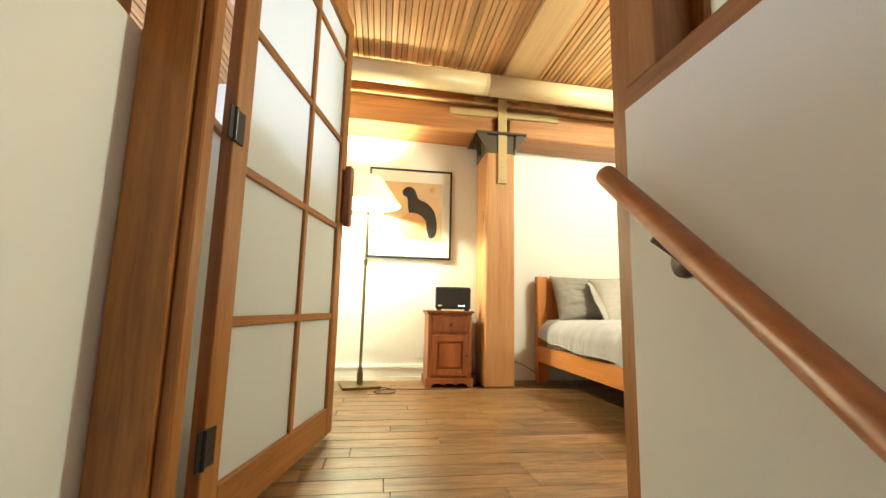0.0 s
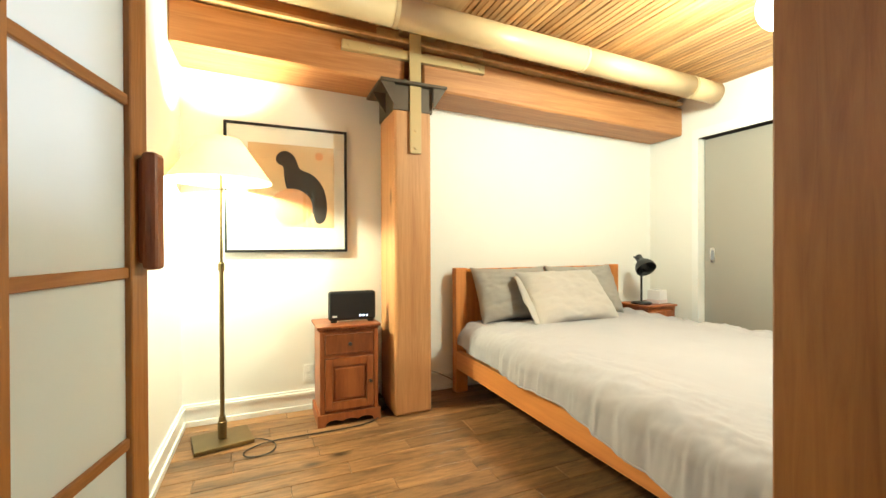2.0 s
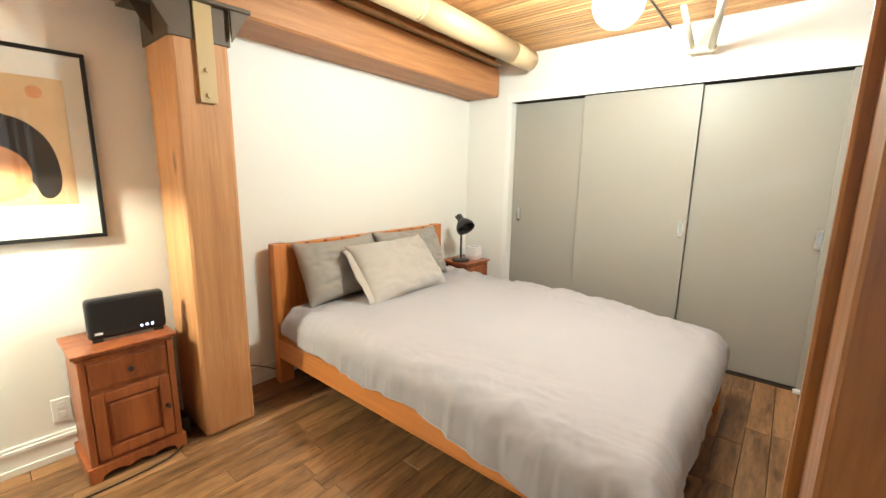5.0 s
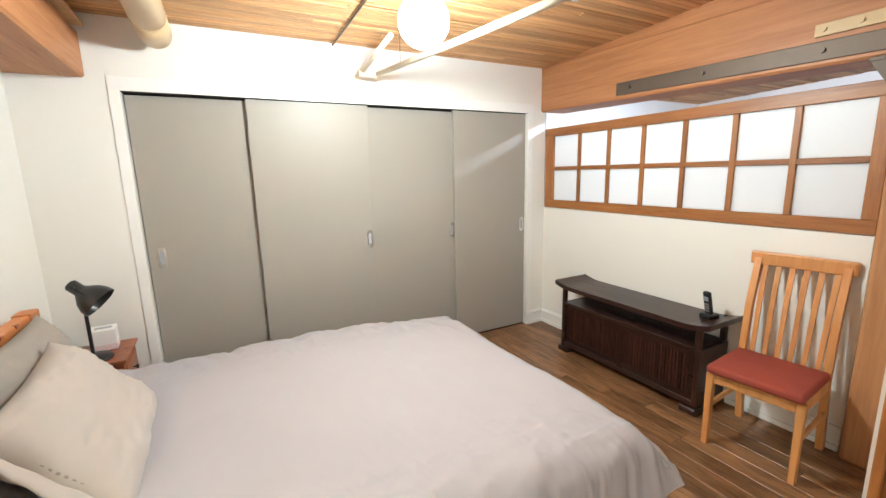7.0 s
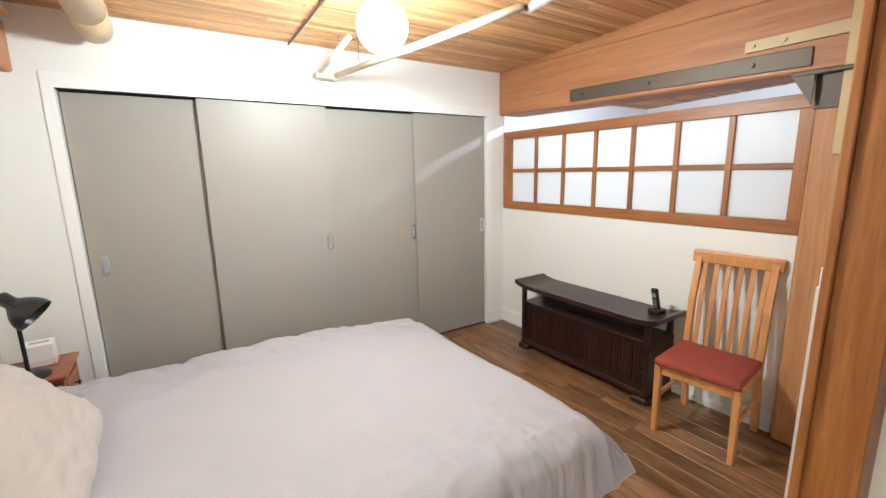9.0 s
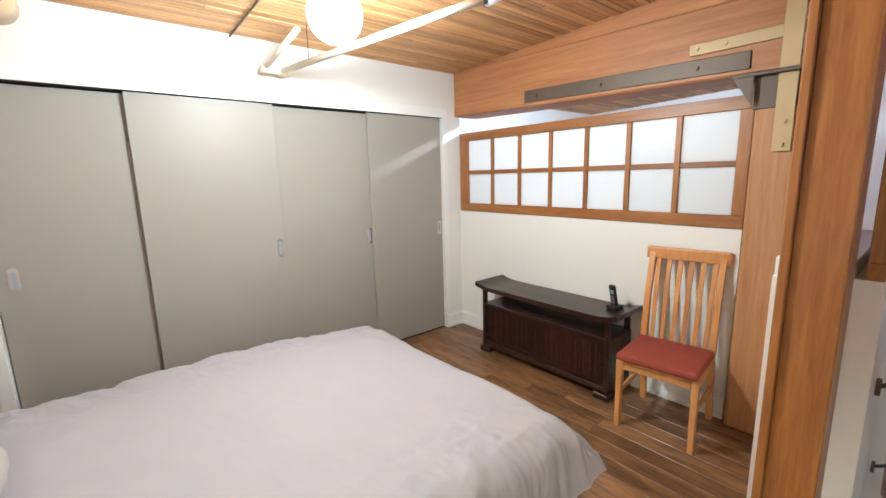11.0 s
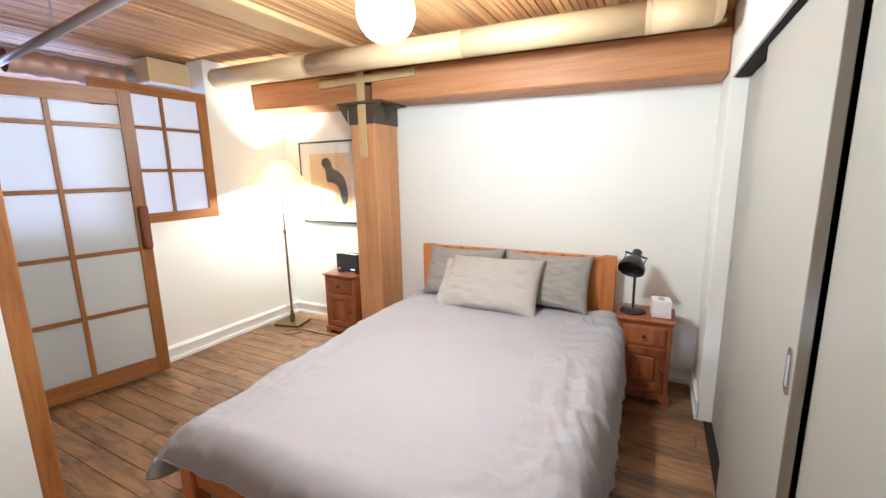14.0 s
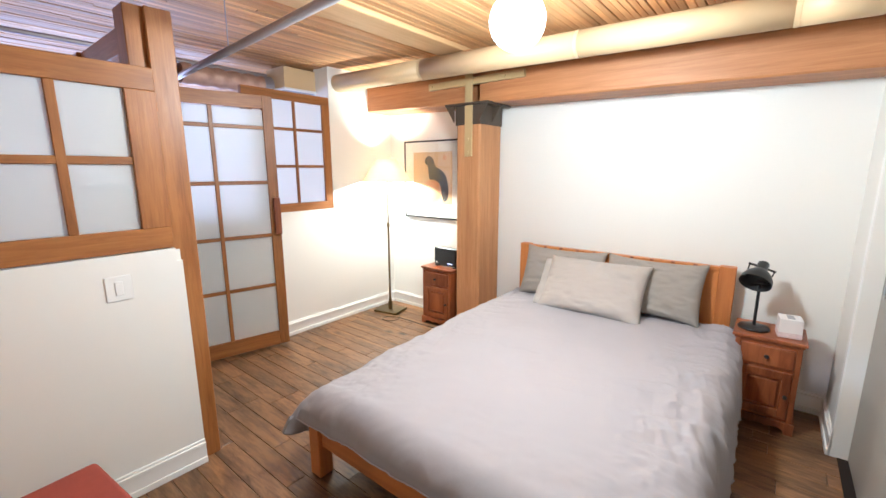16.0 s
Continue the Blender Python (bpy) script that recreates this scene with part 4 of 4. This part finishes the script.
def flat_shape(outline, y, thick=0.0008):
    """A thin flat shape with a smoothly rounded outline."""
    for _ in range(2):
        nxt = outline[1:] + outline[:1]
        outline = [q for (ax, az), (bx, bz) in zip(outline, nxt) for q in ((ax * 0.75 + bx * 0.25, az * 0.75 + bz * 0.25), (ax * 0.25 + bx * 0.75, az * 0.25 + bz * 0.75))]
    bm = bmesh.new()
    fa = bm.faces.new([bm.verts.new((x, y, z)) for x, z in outline])
    ex = bmesh.ops.extrude_face_region(bm, geom=[fa])["geom"]
    bmesh.ops.translate(bm, vec=(0, -thick, 0), verts=[e for e in ex if isinstance(e, bmesh.types.BMVert)])
    bmesh.ops.triangulate(bm, faces=bm.faces[:])
    return bm


part("dark_shape", flat_shape([(-0.085, 0.205), (-0.06, 0.245), (-0.015, 0.262), (0.035, 0.235), (0.055, 0.185), (0.07, 0.135), (0.15, 0.115), (0.215, 0.05), (0.245, -0.03), (0.255, -0.13), (0.245, -0.20),
                               (0.21, -0.235), (0.175, -0.225), (0.16, -0.16), (0.11, -0.11), (0.04, -0.075), (-0.015, 0.0), (-0.03, 0.09), (-0.03, 0.155), (-0.07, 0.165)], -0.0236), INK, pic, "dark ink shape")
part("seal_mark", flat_shape([(0.20 + 0.028 * math.cos(a), 0.235 + 0.028 * math.sin(a)) for a in (2 * math.pi * i / 16 for i in range(16))], -0.0236), ORANGE, pic, "small round seal mark")
part("round_shape", flat_shape([(0.02 + 0.135 * math.cos(a), -0.12 + 0.125 * math.sin(a)) for a in (2 * math.pi * i / 32 for i in range(32))], -0.0252), ORANGE, pic, "pale orange round shape")

part("glass", B(-pw + 0.018, -0.0285, -ph + 0.018, pw - 0.018, -0.0270, ph - 0.018, bevel=0), GLASS, pic, "clear picture glass").visible_shadow = False

outlet = thing("wall_outlet", pose(0.735, 0, 0.25), "white plastic wall outlet above the baseboard", "outlet")
part("plate", B(-0.036, -0.006, -0.06, 0.036, 0, 0.06, bevel=0.003, seg=2), PLATE, outlet)
for z in (-0.025, 0.025):
    part("socket", B(-0.016, -0.009, z - 0.015, 0.016, -0.006, z + 0.015), PLATE, outlet)
tube("lamp_cable", [(0.30, -0.33, 0.012), (0.42, -0.36, 0.008), (0.52, -0.46, 0.006), (0.50, -0.58, 0.006), (0.38, -0.60, 0.006), (0.33, -0.52, 0.006), (0.45, -0.44, 0.010),
                    (0.62, -0.43, 0.006), (0.85, -0.44, 0.006), (1.08, -0.42, 0.006), (1.19, -0.30, 0.008), (1.19, -0.15, 0.02)], 0.0035, BLACK, "thin black lamp cable lying on the floor", "cable")
tube("modem_cable", [(1.08, -0.20, 0.66), (1.17, -0.12, 0.62), (1.19, -0.10, 0.45), (1.185, -0.08, 0.28), (1.20, -0.12, 0.12), (1.195, -0.15, 0.05)], 0.003, BLACK, "thin black cable hanging behind the cabinet", "cable")
tube("bedside_cable", [(1.52, -0.03, 0.22), (1.62, -0.035, 0.17), (1.74, -0.035, 0.12), (1.84, -0.05, 0.06)], 0.003, BLACK, "thin black cable along the baseboard", "cable")
ad = thing("power_adapter", pose(1.19, -0.19, 0), "black plastic power adapter on the floor", "power adapter")
part("case", B(-0.02, -0.06, 0, 0.02, 0.05, 0.09, bevel=0.008, seg=2), BLACK, ad)

# ---- desk lamp and tissue box ----
dl = thing("desk_lamp", pose(3.60, -0.27, 0.60), "black metal desk lamp with a dark bell shade", "desk lamp")
part("base", lathe([(0.0, 0.0), (0.085, 0.0), (0.088, 0.008), (0.08, 0.018), (0.03, 0.024), (0.0, 0.026)], 36), BLACKM, dl, smooth=True)
part("stem", rod(bmesh.new(), (0, 0, 0.02), (0, 0, 0.31), 0.009, seg=16), BLACKM, dl)
part("joint", rod(bmesh.new(), (-0.03, 0, 0.305), (0.03, 0, 0.305), 0.012, seg=16), BLACKM, dl)
hd = part("shade", lathe([(0.088, 0.0), (0.086, 0.03), (0.070, 0.065), (0.045, 0.095), (0.032, 0.11), (0.032, 0.16), (0.022, 0.17), (0.0, 0.172)], 36), DKMETAL, dl, "dark grey metal bell shade", True, pose(-0.025, -0.075, 0.318, -46, 16, 0))
bm = rod(bmesh.new(), (-0.075, 0, 0.13), (0.075, 0, 0.13), 0.007, seg=12)
rod(bm, (0.068, 0, 0.13), (0.062, 0, 0.02), 0.004, seg=10)
rod(bm, (-0.068, 0, 0.13), (-0.062, 0, 0.02), 0.004, seg=10)
part("yoke", bm, BLACKM, hd)
tb = thing("tissue_box", pose(3.775, -0.29, 0.60, 0, 0, 6), "white tissue box with a pink printed edge", "tissue box")
part("carton", B(-0.058, -0.06, 0, 0.058, 0.06, 0.12, bevel=0.003), TISSUE, tb)
part("print_band", boxes((-0.0588, -0.0608, 0.004, 0.0588, 0.0608, 0.035)), PINK, tb, "pink patterned band")
part("opening", B(-0.018, -0.04, 0.119, 0.018, 0.04, 0.1212, bevel=0), PANELG, tb, "dark slot")

# ---- console, phone and chair by the south wall ----
con = thing("low_console", pose(2.80, -3.81, 0), "low dark stained wooden console with slatted doors", "console")
W2, D = 0.59, 0.36
bm = bmesh.new()
prof = []
n = 28
for i in range(n + 1):
    f = i / n
    xx = -W2 - 0.06 + f * (2 * W2 + 0.12)
    lift = 0.03 * max(0.0, (abs(f - 0.5) - 0.36) / 0.14) ** 2
    prof.append((xx, 0.558 + lift))
rows_v = []
for x, z in prof:
    rows_v.append([bm.verts.new(p) for p in ((x, -0.0, z), (x, D + 0.0, z), (x, D, z + 0.034), (x, 0.0, z + 0.034))])
for a, b in zip(rows_v, rows_v[1:]):
    for k in range(4):
        bm.faces.new((a[k], a[(k + 1) % 4], b[(k + 1) % 4], b[k]))
bm.faces.new(rows_v[0][::-1])
bm.faces.new(rows_v[-1])
bmesh.ops.recalc_face_normals(bm, faces=bm.faces[:])
part("top", bm, EBONY, con, "dark top with upturned ends")
for s in (-1, 1):
    part("side_panel", B(s * (W2 - 0.015) - 0.015, 0.02, 0.03, s * (W2 - 0.015) + 0.015, D - 0.03, 0.435), EBONY, con)
    for yy in (0.03, D - 0.06):
        part("top_post", B(s * (W2 - 0.02) - 0.017, yy, 0.435, s * (W2 - 0.02) + 0.017, yy + 0.034, 0.560), EBONY, con)
    part("foot", B(s * (W2 - 0.04) - 0.055, 0.02, 0, s * (W2 - 0.04) + 0.055, D - 0.005, 0.045, bevel=0.008), EBONY, con)
part("shelf", B(-W2 + 0.03, 0.02, 0.42, W2 - 0.03, D - 0.03, 0.44), EBONY, con)
part("bottom_board", B(-W2 + 0.03, 0.02, 0.05, W2 - 0.03, D - 0.03, 0.085), EBONY, con)
part("back_board", B(-W2 + 0.03, 0.012, 0.05, W2 - 0.03, 0.02, 0.42), EBONY, con)
for s in (-1, 1):
    x0, x1 = (-W2 + 0.03, 0.012) if s < 0 else (-0.012, W2 - 0.03)
    yb = D - 0.052 if s < 0 else D - 0.066
    dd = part("sliding_door", boxes((x0, yb, 0.085, x0 + 0.035, yb + 0.014, 0.42), (x1 - 0.035, yb, 0.085, x1, yb + 0.014, 0.42),
                                    (x0 + 0.035, yb, 0.085, x1 - 0.035, yb + 0.014, 0.12), (x0 + 0.035, yb, 0.385, x1 - 0.035, yb + 0.014, 0.42),
                                    (x0 + 0.035, yb, 0.12, x1 - 0.035, yb + 0.004, 0.385)), EBONY, con)
    k = 22
    step = (x1 - x0 - 0.07) / k
    for i in range(k):
        part("slat", B(x0 + 0.035 + step * (i + 0.2), yb + 0.004, 0.12, x0 + 0.035 + step * (i + 0.8), yb + 0.012, 0.385, bevel=0.001), EBONYZ, dd)

ph_ = thing("cordless_phone", pose(2.28, -3.67, 0.592, 0, 0, 170), "black cordless phone standing in its cradle", "phone")
part("cradle", B(-0.04, -0.045, 0, 0.04, 0.045, 0.035, bevel=0.010, seg=2), BLACK, ph_)
hs = part("handset", B(-0.023, -0.014, 0.0, 0.023, 0.014, 0.165, bevel=0.009, seg=2), BLACK, ph_, m=pose(0, 0.0, 0.022, 14, 0, 0))
part("screen", B(-0.016, -0.0155, 0.105, 0.016, -0.0135, 0.135, bevel=0), PANELG, hs, "grey display")
for i in range(4):
    for j in range(3):
        part("key", B(-0.016 + 0.011 * j, -0.0155, 0.03 + 0.016 * i, -0.007 + 0.011 * j, -0.0135, 0.04 + 0.016 * i, bevel=0), PIPE, hs)

ch = thing("dining_chair", pose(1.85, -3.485, 0, 0, 0, 6), "honey-coloured wooden chair with a red fabric seat", "chair")
sw2, sd = 0.215, 0.21
for s in (-1, 1):
    bm = bmesh.new()
    box(bm, s * 0.20 - 0.019, sd - 0.045, 0, s * 0.20 + 0.019, sd - 0.005, 0.43, bevel=0.004)
    for v in bm.verts:
        if v.co.z < 0.1:
            v.co.x += (v.co.x - s * 0.20) * -0.25
    part("front_leg", bm, OAK, ch)
    bm = bmesh.new()
    segs = ((0.0, -sd - 0.05), (0.43, -sd + 0.02), (0.75, -sd - 0.015), (1.02, -sd - 0.085))
    for (za, ya), (zb, yb) in zip(segs, segs[1:]):
        vs = [bm.verts.new((s * 0.195 + dx, y2 + dy, z2)) for z2, y2 in ((za, ya), (zb, yb)) for dx, dy in ((-0.017, -0.02), (0.017, -0.02), (0.017, 0.02), (-0.017, 0.02))]
        for k in range(4):
            bm.faces.new((vs[k], vs[(k + 1) % 4], vs[4 + (k + 1) % 4], vs[4 + k]))
        bm.faces.new(vs[0:4][::-1])
        bm.faces.new(vs[4:8])
    part("rear_leg", bm, OAK, ch)
    part("side_rail", B(s * 0.20 - 0.011, -sd + 0.03, 0.375, s * 0.20 + 0.011, sd - 0.04, 0.435), OAK, ch)
    part("stretcher", B(s * 0.20 - 0.009, -sd + 0.0, 0.215, s * 0.20 + 0.009, sd - 0.04, 0.245), OAK, ch)
part("front_rail", B(-0.18, sd - 0.035, 0.375, 0.18, sd - 0.012, 0.435), OAK, ch)
part("back_rail", B(-0.18, -sd + 0.005, 0.375, 0.18, -sd + 0.03, 0.435), OAK, ch)
bm = bmesh.new()
box(bm, -sw2, -sd + 0.035, 0.435, sw2, sd + 0.02, 0.485, bevel=0.02, seg=4)
part("seat", bm, RED, ch, "brick-red fabric seat cushion", True)
bm = bmesh.new()
box(bm, -0.235, -sd - 0.105, 0.98, 0.235, -sd - 0.068, 1.055, bevel=0.008, seg=2)
part("top_rail", bm, OAK, ch)
for i in range(6):
    x = -0.15 + 0.06 * i
    bm = bmesh.new()
    pts = [(0.44, -sd + 0.012), (0.58, -sd - 0.012), (0.72, -sd - 0.03), (0.86, -sd - 0.055), (0.985, -sd - 0.085)]
    ring = []
    for z2, y2 in pts:
        wv = 0.011 + 0.004 * (z2 - 0.44)
        ring.append([bm.verts.new((x * (1 + 0.12 * (z2 - 0.44)) + dx, y2 + dy, z2)) for dx, dy in ((-wv, -0.007), (wv, -0.007), (wv, 0.007), (-wv, 0.007))])
    for a, b in zip(ring, ring[1:]):
        for k in range(4):
            bm.faces.new((a[k], a[(k + 1) % 4], b[(k + 1) % 4], b[k]))
    part("slat", bm, OAK, ch)
